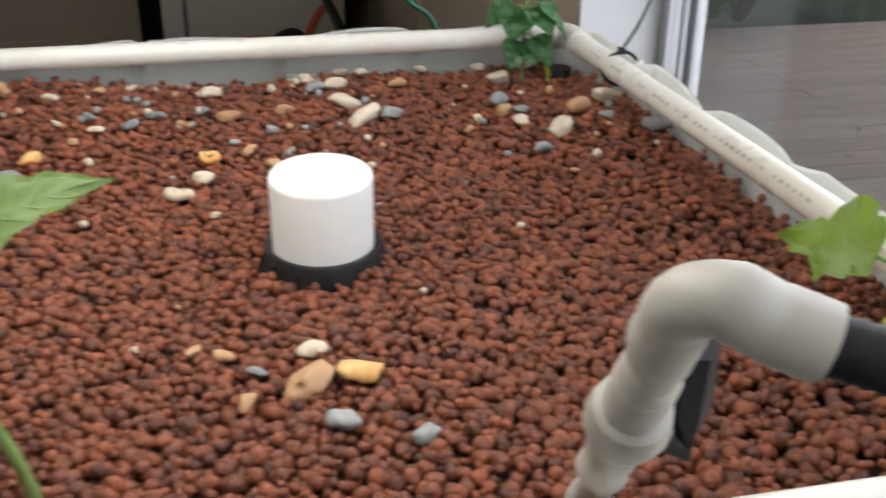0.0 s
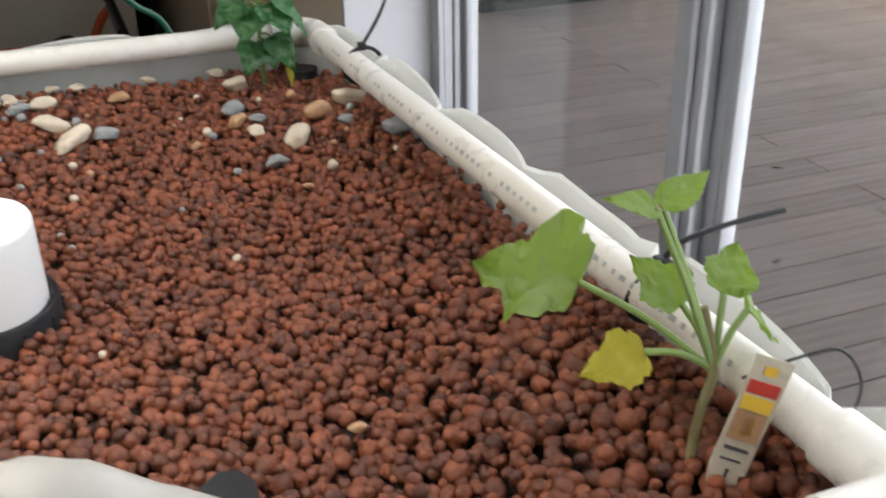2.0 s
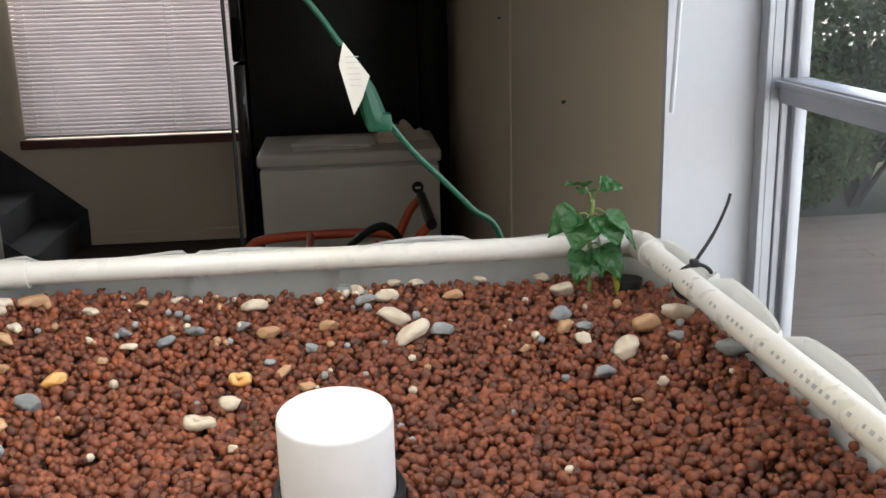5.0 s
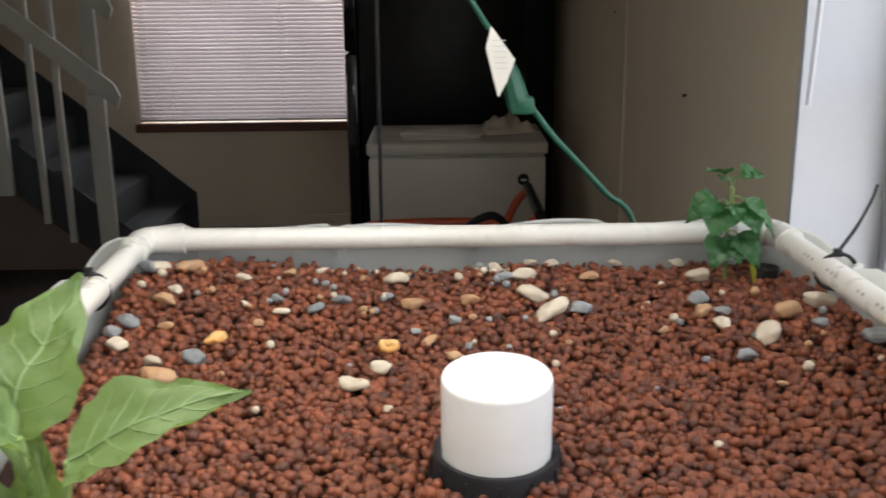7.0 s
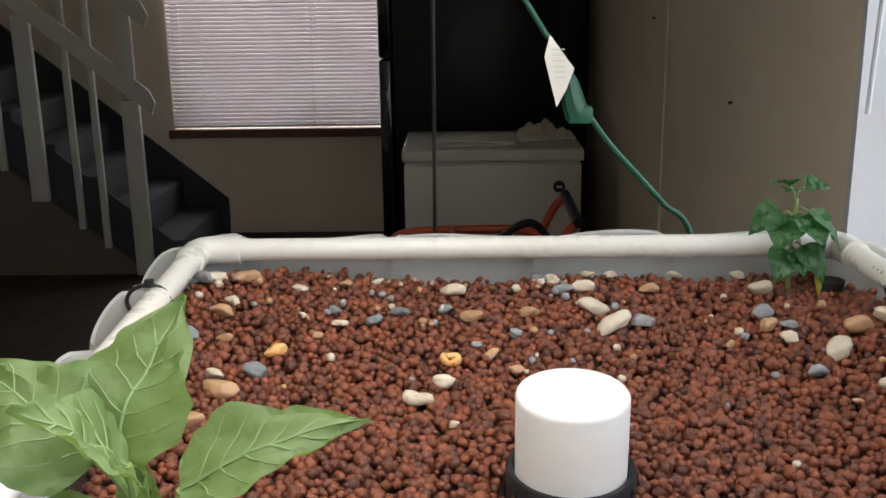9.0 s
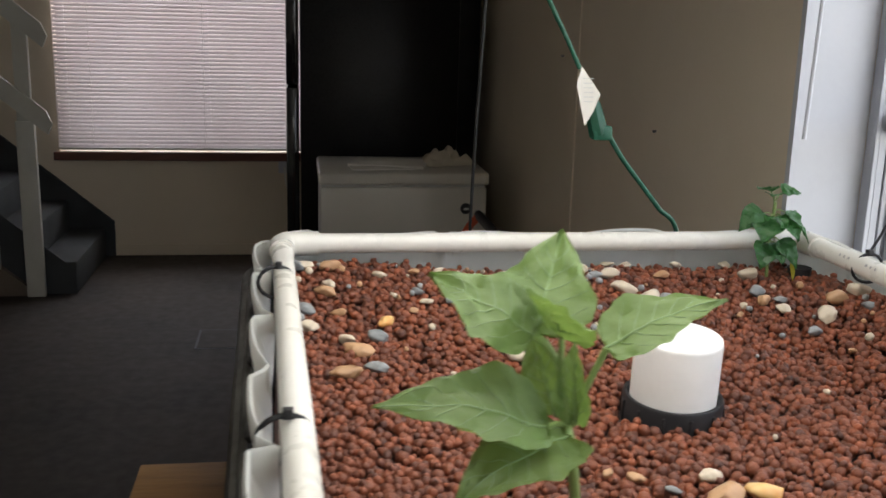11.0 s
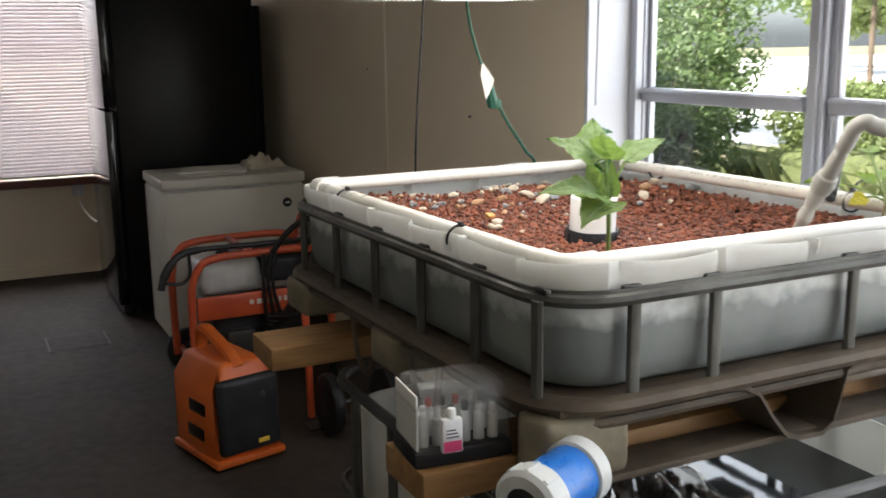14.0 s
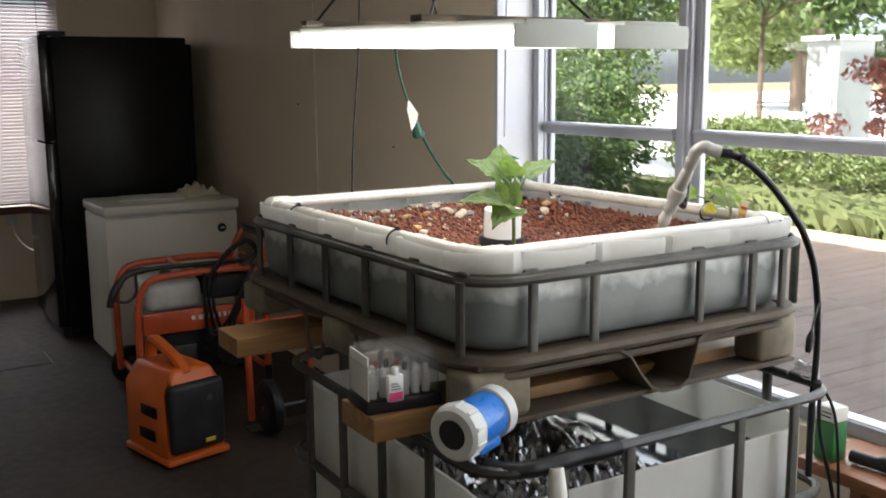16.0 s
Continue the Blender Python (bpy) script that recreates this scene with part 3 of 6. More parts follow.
part("side_stringer", slab([(-1.24, 0.0), (-1.24, 0.14), (-3.6, 0.14 + 2.36 * SL), (-3.6, 2.36 * SL - 0.3), (-1.5, 0.0)], 4.126, 4.14), "stair", st)
part("newel_post", box(-1.50, -1.40, 4.06, 4.10, 0, 1.0, 0.006), "stair_wood", st)
part("newel_post", box(-2.06, -1.96, 4.06, 4.10, 0.44, 1.47, 0.006), "stair_wood", st)
part("newel_post", box(-2.62, -2.52, 4.06, 4.10, 0.90, 1.93, 0.006), "stair_wood", st)
for k, x in enumerate((-1.655, -1.79, -2.20, -2.34, -2.76, -2.9)):
    z = (-1.46 - x) * SL + 0.02
    part("baluster", box(x - 0.018, x + 0.018, 4.065, 4.095, z - 0.02, z + 1.02 + (0.55 if x > -2 else 0.4), 0.003), "stair_wood", st)
for dz in (0, 0.47):
    pts = [(-1.30, 0.99 + dz), (-1.325, 0.93 + dz), (-3.5, 0.93 + dz + 2.17 * SL * 0.98), (-3.5, 1.05 + dz + 2.17 * SL * 0.98), (-1.33, 1.06 + dz)]
    part("handrail" if dz else "mid_rail", slab(pts, 4.035, 4.06), "stair_wood", st)
part("newel_post", box(-1.49, -1.41, 4.062, 4.098, 1.0, 1.55, 0.006), "stair_wood", st)
hatch = structure("floor_hatch", box(-0.47, -0.17, 3.10, 3.38, -0.02, 0.004, 0.002), "floor", "square hatch plate let into the floor")
for x0, x1, y0, y1 in ((-0.482, -0.4705, 3.09, 3.39), (-0.1695, -0.158, 3.09, 3.39), (-0.4705, -0.1695, 3.3805, 3.392), (-0.4705, -0.1695, 3.088, 3.0995)):
    part("joint", box(x0, x1, y0, y1, -0.01, 0.002), "rubber", hatch, smooth=0)

# ---- portable generator: orange case with a black front ----
gen = thing("portable_generator", pose(0.045, 1.335, 0, 0, 0, 14) @ Matrix.Scale(1.08, 4), "orange portable generator with a black front grille", "generator")
def hull(x0, x1, y0, y1, z0, z1, cut, top, bevel=0.018):
    """A box whose top draws in on all sides by 'cut' from the height 'top'."""
    b = box(x0, x1, y0, y1, z0, top)
    for f in list(b.faces):
        if f.normal.z > 0.9:
            e = bmesh.ops.extrude_face_region(b, geom=[f])
            vs = [v for v in e["geom"] if isinstance(v, bmesh.types.BMVert)]
            for v in vs:
                v.co.x += cut if v.co.x < (x0 + x1) / 2 else -cut
                v.co.y += cut * 0.5 if v.co.y < (y0 + y1) / 2 else -cut * 0.5
                v.co.z = z1
            break
    bmesh.ops.delete(b, geom=[f for f in b.faces if abs(f.normal.z - 1) < 1e-3 and abs(f.calc_center_median().z - top) < 1e-4], context="FACES_ONLY")
    bmesh.ops.bevel(b, geom=b.edges[:], offset=bevel, segments=3, affect="EDGES", profile=0.5)
    return b


part("case", hull(-0.13, 0.13, -0.165, 0.165, 0.035, 0.385, 0.045, 0.30), "orange_plastic", gen, local=True)
grille = part("front_grille", box(-0.122, 0.124, -0.183, -0.14, 0.05, 0.335, 0.024, 3), "black_plastic", gen, local=True)
part("badge", lathe([(0.012, 0.0), (0.012, 0.002), (0.008, 0.003)], 16, pose(0.05, -0.1835, 0.26, 90)), "dark_tube", grille, "small round badge", local=True)
part("warning_label", box(0.025, 0.068, -0.1865, -0.1832, 0.080, 0.096), "yellow", gen, "small yellow warning label", local=True)
part("carry_handle", tube(smooth_path([(-0.02, -0.14, 0.36), (-0.02, -0.09, 0.398), (-0.02, 0.0, 0.432), (-0.02, 0.09, 0.458), (-0.02, 0.125, 0.44), (-0.02, 0.135, 0.37)]), 0.027, 8, flat=0.75), "orange_plastic", gen, local=True)
for y0, y1, z0, z1 in ((-0.09, 0.03, 0.19, 0.235), (-0.07, 0.05, 0.09, 0.135)):
    part("side_vent", box(-0.136, -0.128, y0, y1, z0, z1, 0.003), "rubber", gen, local=True)
part("base_skid", box(-0.14, 0.14, -0.178, 0.17, 0.012, 0.04, 0.008), "orange_plastic", gen, local=True)
for x, y in ((-0.11, -0.14), (0.11, -0.14), (-0.11, 0.13), (0.11, 0.13)):
    part("foot", lathe([(0.016, 0), (0.016, 0.014)], 10, Matrix.Translation((x, y, 0))), "rubber", gen, local=True)

# ---- pressure washer in a red tube frame ----
pw = thing("pressure_washer", pose(0.42, 2.2, 0), "red-framed petrol pressure washer with coiled black hose", "pressure washer")
for y in (1.98, 2.42):
    part("frame_hoop", tube(smooth_path([(0.07, y, 0.10), (0.065, y, 0.35), (0.07, y, 0.52), (0.10, y, 0.61), (0.17, y, 0.655), (0.40, y, 0.665), (0.62, y, 0.66), (0.70, y, 0.62), (0.73, y, 0.5), (0.73, y, 0.12)]), 0.0185, 10), "orange", pw)
for x, z in ((0.09, 0.13), (0.71, 0.13), (0.35, 0.665)):
    part("cross_tube", tube([(x, 1.98, z), (x, 2.42, z)], 0.015, 10), "orange", pw)
part("handle_tube", tube(smooth_path([(0.66, 1.98, 0.45), (0.69, 1.98, 0.62), (0.74, 1.98, 0.74), (0.79, 1.98, 0.80)]), 0.017, 10), "orange", pw)
part("handle_tube", tube(smooth_path([(0.66, 2.42, 0.45), (0.69, 2.42, 0.62), (0.74, 2.42, 0.74), (0.79, 2.42, 0.80)]), 0.017, 10), "orange", pw)
part("grip", tube([(0.79, 1.96, 0.80), (0.79, 2.44, 0.80)], 0.02, 10), "rubber", pw)
part("fuel_tank", box(0.13, 0.42, 2.05, 2.36, 0.46, 0.625, 0.05, 4), "grey_white", pw, "off-white moulded fuel tank")
part("fuel_cap", lathe([(0.03, 0), (0.03, 0.02), (0.024, 0.025)], 16, Matrix.Translation((0.27, 2.2, 0.622))), "black_plastic", pw)
shield = part("shroud", box(0.085, 0.66, 1.955, 1.975, 0.375, 0.485, 0.008), "orange", pw)
for i, w in enumerate((0.03, 0.022, 0.018, 0.022, 0.018, 0.02, 0.024)):
    part("print_bar", box(0.36 + i * 0.026, 0.36 + i * 0.026 + w * 0.7, 1.952, 1.9545, 0.428, 0.452), "paper", shield)
part("print_badge", lathe([(0.012, 0), (0.012, 0.002)], 12, pose(0.335, 1.955, 0.44, 90)), "paper", shield)
part("engine_block", box(0.17, 0.64, 2.02, 2.38, 0.14, 0.40, 0.03, 3), "black_plastic", pw)
eng = part("cylinder", lathe([(0.075, 0), (0.075, 0.2)], 20, pose(0.48, 2.02, 0.29, 90)), "rubber", pw)
for i in range(9):
    part("cooling_fin", lathe([(0.092, 0), (0.092, 0.006)], 20, pose(0.48, 2.0 - i * 0.0045, 0.20 + i * 0.021, 0)), "dark_tube", eng)
part("air_filter", box(0.44, 0.68, 2.03, 2.34, 0.50, 0.63, 0.03, 3), "black_plastic", pw)
part("pump", box(0.22, 0.36, 1.99, 2.06, 0.17, 0.30, 0.02), "dark_tube", pw)
for y in (1.94, 2.46):
    wheel = part("wheel", lathe([(0.045, -0.028), (0.085, -0.03), (0.104, -0.018), (0.108, 0), (0.104, 0.018), (0.085, 0.03), (0.045, 0.028)], 28, pose(0.13, y, 0.108, 90)), "rubber", pw)
    part("hub", lathe([(0.05, -0.03), (0.052, 0.0), (0.05, 0.03)], 20, pose(0.13, y, 0.108, 90)), "dark_tube", wheel)
part("axle", tube([(0.13, 1.94, 0.108), (0.13, 2.46, 0.108)], 0.01, 8), "dark_tube", pw)
part("rubber_foot", tube([(0.73, 1.98, 0.0), (0.73, 1.98, 0.13)], 0.022, 10), "rubber", pw)
part("rubber_foot", tube([(0.73, 2.42, 0.0), (0.73, 2.42, 0.13)], 0.022, 10), "rubber", pw)
gun = part("spray_gun", tube(smooth_path([(0.62, 2.0, 0.70), (0.40, 1.97, 0.705), (0.18, 1.96, 0.71), (0.04, 1.95, 0.70), (-0.02, 1.94, 0.66), (-0.06, 1.93, 0.60), (-0.075, 1.93, 0.55)]), [0.012] * 15 + [0.017] * 9 + [0.021] * 7 + [0.017] * 6, 8), "black_plastic", pw, "black spray gun resting on the frame")
part("trigger_guard", tube(smooth_path([(0.06, 1.95, 0.69), (0.055, 1.94, 0.60), (0.01, 1.94, 0.565), (-0.06, 1.935, 0.58)]), 0.008, 8), "black_plastic", gun)
for k in range(3):
    part("hose_coil", tube(smooth_path([(0.40 + 0.03 * k, 1.95, 0.66), (0.39 + 0.02 * k, 1.935 - 0.008 * k, 0.5), (0.41 + 0.05 * k, 1.935, 0.33 - 0.03 * k), (0.50 + 0.02 * k, 1.935, 0.40), (0.60, 1.94, 0.58 - 0.03 * k), (0.66, 1.95, 0.68)]), 0.009, 8), "rubber", pw)
part("hose_loop", tube(smooth_path([(0.44, 1.95, 0.66), (0.52, 1.93, 0.76), (0.62, 1.93, 0.81), (0.68, 1.95, 0.74), (0.60, 1.96, 0.68)]), 0.014, 8), "rubber", pw)
b = tube([(0.545, 1.99, 0.70), (0.60, 1.98, 0.745), (0.625, 1.98, 0.735)], 0.004, 6)
part("pull_cord", b, "red", pw)

# ---- hand truck with black wheels beside the tank ----
ht = thing("hand_truck", pose(0.48, 1.42, 0), "red hand truck with black wheels behind the tank", "hand truck")
part("upright", tube([(0.43, 1.43, 0.04), (0.425, 1.45, 0.62)], 0.016, 10), "orange", ht)
part("upright", tube([(0.74, 1.43, 0.04), (0.735, 1.45, 0.62)], 0.016, 10), "orange", ht)
part("cross_bar", tube([(0.425, 1.445, 0.5), (0.735, 1.445, 0.5)], 0.013, 8), "orange", ht)
part("toe_plate", box(0.40, 0.77, 1.36, 1.46, 0.0, 0.008), "dark_tube", ht)
for x in (0.47, 0.72):
    wheel = part("wheel", lathe([(0.05, -0.03), (0.10, -0.034), (0.128, -0.02), (0.132, 0), (0.128, 0.02), (0.10, 0.034), (0.05, 0.03)], 28, pose(x, 1.30, 0.132, 0, 90)), "rubber", ht)
    part("rim", lathe([(0.052, -0.032), (0.02, -0.02), (0.02, 0.02), (0.052, 0.032)], 20, pose(x, 1.30, 0.132, 0, 90)), "dark_tube", wheel)
part("axle", tube([(0.43, 1.30, 0.132), (0.76, 1.30, 0.132)], 0.01, 8), "dark_tube", ht)

# ---- lower tank: cut tote in a steel cage ----
TX0, TX1, TY0, TY1, TZ = -0.09, 0.95, -1.34, -0.32, 0.85
tank = thing("fish_tank", Matrix.Translation((0.43, -0.83, 0)), "cut-down white tote tank in a steel cage, foil-lined water inside", "tank")


def shell(loops, inner=None):
    """A skin over closed loops of points."""
    b = bmesh.new()
    rings = [[b.verts.new(p) for p in loop] for loop in loops]
    for s, e in zip(rings, rings[1:]):
        for k in range(len(s)):
            b.faces.new((s[k], s[(k + 1) % len(s)], e[(k + 1) % len(s)], e[k]))
    return b, rings


def tank_loop(inset, z, dip=0.0, k=8):
    out = []
    for p in rounded_rect(TX0 + 0.03 + inset, TX1 - 0.03 - inset, TY0 + 0.03 + inset, TY1 - 0.03 - inset, 0.1, z, k):
        near = max(0.0, min(1.0, (TY0 + 0.20 - p.y) / 0.1))
        out.append(Vector((p.x, p.y, z - dip * near)))
    return out


b, rings = shell([tank_loop(0.0, 0.15), tank_loop(0.0, 0.45), tank_loop(0.0, 0.795, 0.03), tank_loop(0.006, 0.795, 0.03), tank_loop(0.006, 0.16)])
b.faces.new(rings[0])
b.faces.new(rings[-1])
part("tank_wall", b, "tank_white", tank)
wl = tank_loop(0.008, 0.66)
b = bmesh.new()
b.faces.new([b.verts.new(p) for p in wl])
part("water", b, "water", tank, "dark still water reflecting the window", smooth=0)
foil = crumple(90, 70, 0.50, 0.52, 0.05, 21.0, pose(0.22, -1.05, 0.69, 3, 0, 6), 0.003)
for v in foil.verts:
    q = Vector((v.co.x * 17, v.co.y * 17, 4.0))
    v.co.z += 0.030 * abs(noise.noise(q)) + 0.016 * abs(noise.noise(q * 2.3)) + 0.008 * noise.noise(q * 5.1)
part("foil_liner", foil, "foil", tank, "crumpled silver bubble foil over the water", smooth=35)
part("liner_sheet", crumple(14, 12, 0.30, 0.36, 0.05, 25.0, pose(0.36, -0.98, 0.73, 20, 10, 30), 0.002), "clear", tank)
part("inner_baffle", box(0.46, 0.80, -0.47, -0.455, 0.4, 0.80, 0.004), "tank_white", tank)
for z, inset in ((TZ, 0.0), (0.595, 0.0), (0.35, 0.0), (0.16, 0.0)):
    part("cage_ring", tube(rounded_rect(TX0 + inset, TX1 - inset, TY0 + inset, TY1 - inset, 0.09, z, 5), 0.0125, 8, closed=True), "dark_tube" if z == TZ else "galv", tank)
for x in (0.09, 0.27, 0.605, 0.79):
    for y in (TY0 - 0.004, TY1 + 0.004):
        part("cage_post", tube([(x, y, 0.13), (x, y, TZ)], 0.016, 8, flat=0.55, up=(0, 1, 0)), "galv", tank)
for y in (-1.12, -0.90, -0.69, -0.486):
    for x in (TX0 - 0.004, TX1 + 0.004):
        part("cage_post", tube([(x, y, 0.13), (x, y, TZ)], 0.016, 8, flat=0.55, up=(1, 0, 0)), "galv", tank)
part("tank_pallet", box(TX0 + 0.01, TX1 - 0.01, TY0 + 0.01, TY1 - 0.01, 0.10, 0.15, 0.01), "pallet", tank)
for x in (TX0 + 0.07, 0.43, TX1 - 0.07):
    for y in (TY0 + 0.07, -0.83, TY1 - 0.07):
        part("pallet_block", box(x - 0.06, x + 0.06, y - 0.06, y + 0.06, 0.0, 0.10, 0.008), "pallet_block", tank)

# timbers that carry the bed
for y0, y1, x0, x1 in ((-1.08, -0.92, -0.205, 0.93), (-0.30, -0.14, -0.225, 0.93)):
    solid("support_timber", box(x0, x1, y0, y1, 0.8635, 0.918, 0.004), "timber", "sawn pine timber laid across the tank cage", "timber", "timbers under the bed")
solid("support_timber", box(0.30, 0.93, -0.66, -0.54, 0.8635, 0.918, 0.004), "timber", "sawn pine timber laid across the tank cage", "timber", "timbers under the bed")

# ---- grow bed: tote bottom in its cage on a pallet ----
BX0, BX1, BY0, BY1 = -0.055, 0.995, -1.185, 0.06
SKEW = -0.033  # the frame stands a little out of square
SKEWED = Matrix(((1, SKEW, 0, 0), (0, 1, 0, 0), (0, 0, 1, 0), (0, 0, 0, 1)))
bed = thing("grow_bed", Matrix.Translation((0.47, -0.56, 0.92)), "white cut-down tote grow bed in a steel cage on a pallet", "grow bed")
PZ = 1.012
part("pallet_frame", tube(rounded_rect(BX0 - 0.005, BX1 - 0.03, BY0 - 0.005, BY1 + 0.005, 0.12, PZ + 0.012, 6), 0.024, 8, closed=True, flat=0.65), "pallet", bed)
part("pallet_top", box(BX0 + 0.012, BX1 - 0.045, BY0 + 0.012, BY1 - 0.012, PZ - 0.004, PZ + 0.018, 0.006), "pallet", bed)
part("pallet_skirt", tube(rounded_rect(BX0 + 0.003, BX1 - 0.037, BY0 + 0.003, BY1 - 0.003, 0.115, PZ - 0.02, 6), 0.010, 6, closed=True), "pallet", bed)
for x0, x1 in ((BX0 - 0.02, BX0 + 0.15), (0.40, 0.53), (BX1 - 0.185, BX1 - 0.045)):
    for y0, y1 in ((BY0 + 0.003, BY0 + 0.098), (-0.63, -0.49), (BY1 - 0.15, BY1 - 0.005)):
        if not (x0 == 0.40 and y0 < -1):
            part("pallet_block", box(x0, x1, y0, y1, 0.894 if y0 < -1 else 0.9195, PZ - 0.004, 0.018, 3), "pallet_block", bed)
part("pallet_runner", box(BX0 - 0.01, BX1 - 0.05, BY0 + 0.006, BY0 + 0.095, 0.880, 0.8935, 0.003), "pallet", bed)
for y0, y1 in ((-0.60, -0.52), (BY1 - 0.11, BY1 - 0.02)):
    part("pallet_runner", box(BX0 + 0.02, BX1 - 0.06, y0, y1, 0.919, 0.931, 0.003), "pallet", bed)
# bent sheet troughs that hang from the pallet: a folded plate, deep towards the middle
fold = [(0.27, 1.018), (0.325, 1.014), (0.36, 0.995), (0.395, 0.945), (0.43, 0.905), (0.462, 0.893), (0.52, 0.891), (0.545, 0.905), (0.562, 0.955), (0.575, 1.0), (0.60, 1.014), (0.66, 1.016)]
for y0, y1 in ((BY0 - 0.012, BY0 + 0.17), (BY1 - 0.16, BY1 + 0.012)):
    outline = fold + [(x, z - 0.009) for x, z in reversed(fold)]
    part("sheet_bracket", slab([(x - SKEW * y0, z) for x, z in outline] if y0 > -0.5 else outline, y0, y1), "pallet", bed, "bent brown sheet-steel pallet foot")
for y in (-0.72, -0.42):
    part("sheet_bracket", tube(smooth_path([(BX0, y - 0.07, 1.0), (BX0, y - 0.04, 0.90), (BX0, y, 0.875), (BX0, y + 0.04, 0.90), (BX0, y + 0.07, 1.0)], 4), 0.012, 8, flat=0.3, up=(1, 0, 0)), "pallet", bed)
# cage: top ring and flattened uprights
RZ = 1.198
part("cage_ring", tube(rounded_rect(BX0, BX1, BY0, BY1, 0.12, RZ, 7), 0.0115, 8, closed=True), "galv", bed)
part("cage_lip", tube(rounded_rect(BX0 + 0.004, BX1 - 0.004, BY0 + 0.004, BY1 - 0.004, 0.118, RZ + 0.008, 7), 0.006, 6, closed=True, flat=1.6), "galv", bed)
for x in (0.09, 0.26, 0.42, 0.585, 0.765, 0.875):
    if x == 0.42:
        continue
    for y in (BY0, BY1):
        part("cage_post", tube([(x, y, PZ + 0.01), (x, y, RZ)], 0.0135, 8, flat=0.6, up=(0, 1, 0)), "galv", bed)
for y in (-1.125, -0.925, -0.71, -0.49, -0.27, -0.05):
    for x in (BX0, BX1):
        part("cage_post", tube([(x, y, PZ + 0.01), (x, y, RZ)], 0.0135, 8, flat=0.6, up=(1, 0, 0)), "galv", bed)
    # cut stubs of the old upper cage
for x in (0.09, 0.26, 0.585, 0.765):
    part("cut_stub", box(x - 0.018, x + 0.018, BY0 + 0.004, BY0 + 0.015, RZ + 0.012, RZ + 0.021, 0.003), "dark_tube", bed)
for y in (-1.125, -0.925, -0.71, -0.49, -0.27):
    part("cut_stub", box(BX0 + 0.004, BX0 + 0.015, y - 0.018, y + 0.018, RZ + 0.012, RZ + 0.021, 0.003), "dark_tube", bed)


def bed_loop(z, inset, flute=0.0, wave=0.0, k=8, n_side=26):
    """A dense loop round the tub; 'flute' presses in upright grooves, 'wave' makes the cut top uneven."""
    x0, x1, y0, y1 = BX0 + 0.018 + inset, BX1 - 0.018 - inset, BY0 + 0.018 + inset, BY1 - 0.018 - inset
    base = rounded_rect(x0, x1, y0, y1, 0.11 - inset * 0.5, z, k)
    out = []
    for i, p in enumerate(base):
        q = base[(i + 1) % len(base)]
        steps = n_side if (q - p).length > 0.2 else 1
        for s in range(steps):
            v = p.lerp(q, s / steps)
            run = v.x if abs(v.y - y0) < 0.02 or abs(v.y - y1) < 0.02 else v.y
            across = abs(v.y - y0) < 0.02 or abs(v.y - y1) < 0.02
            turn = ((run - 0.30) / 0.21 if across else (run + 0.40) / 0.205) % 1.0
            # a pillow between two grooves: steep on one side, easing off on the other
            groove = math.exp(-((turn - 0.93) / 0.05) ** 2) + 0.55 * (1 - turn) ** 4 * (turn < 0.9)
            c = Vector(((x0 + x1) / 2, (y0 + y1) / 2, 0))
            side = Vector((0, 1 if v.y > c.y else -1, 0)) if (abs(v.y - y0) < 0.02 or abs(v.y - y1) < 0.02) else Vector((1 if v.x > c.x else -1, 0, 0))
            v = v - side * flute * groove
            v.z += wave * (0.5 * math.sin(run * 21 + 1) + 0.8 * noise.noise(Vector((run * 7, v.x + v.y, 3.1))) - 0.7 * groove)
            out.append(v)
    return out


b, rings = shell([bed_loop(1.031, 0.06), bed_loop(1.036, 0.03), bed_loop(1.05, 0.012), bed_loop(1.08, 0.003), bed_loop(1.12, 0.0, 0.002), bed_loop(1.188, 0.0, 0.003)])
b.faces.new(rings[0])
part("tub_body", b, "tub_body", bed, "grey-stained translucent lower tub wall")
b, rings = shell([bed_loop(z, inset, flute, wave, n_side=60) for z, inset, flute, wave in (
    (1.188, 0.0, 0.003, 0), (1.204, -0.002, 0.012, 0), (1.222, -0.009, 0.024, 0), (1.242, -0.012, 0.031, 0.003), (1.252, -0.011, 0.031, 0.006),
    (1.255, -0.009, 0.030, 0.006), (1.252, -0.006, 0.030, 0.006), (1.235, -0.006, 0.028, 0), (1.205, 0.008, 0.012, 0), (1.10, 0.012, 0.0, 0))])
part("tub_rim", b, "tub", bed, "milky white cut rim of the tub")

# ---- white pipe frame tied inside the rim ----
pf = thing("pipe_frame", Matrix.Translation((0.47, -0.56, 1.248)), "white plastic pipe frame tied round the inside of the bed rim", "pipe frame")
PX0, PX1, PY0, PY1, PZ2, PR = 0.0, 0.938, -1.115, 0.0, 1.246, 0.0168
part("pipe", tube([(PX0 + 0.03, PY1, PZ2), (PX1 - 0.03, PY1, PZ2)], PR, 18), "pvc", pf)
part("pipe", tube([(PX0 + 0.03, PY0, PZ2), (PX1 - 0.03, PY0, PZ2)], PR, 18), "pvc", pf)
part("pipe", tube([(PX0, PY0 + 0.03, PZ2), (PX0, PY1 - 0.03, PZ2)], PR, 18), "pvc", pf)
right_pipe = part("pipe", tube([(PX1, PY0 + 0.03, PZ2), (PX1, PY1 - 0.03, PZ2)], PR, 18), "pvc", pf)
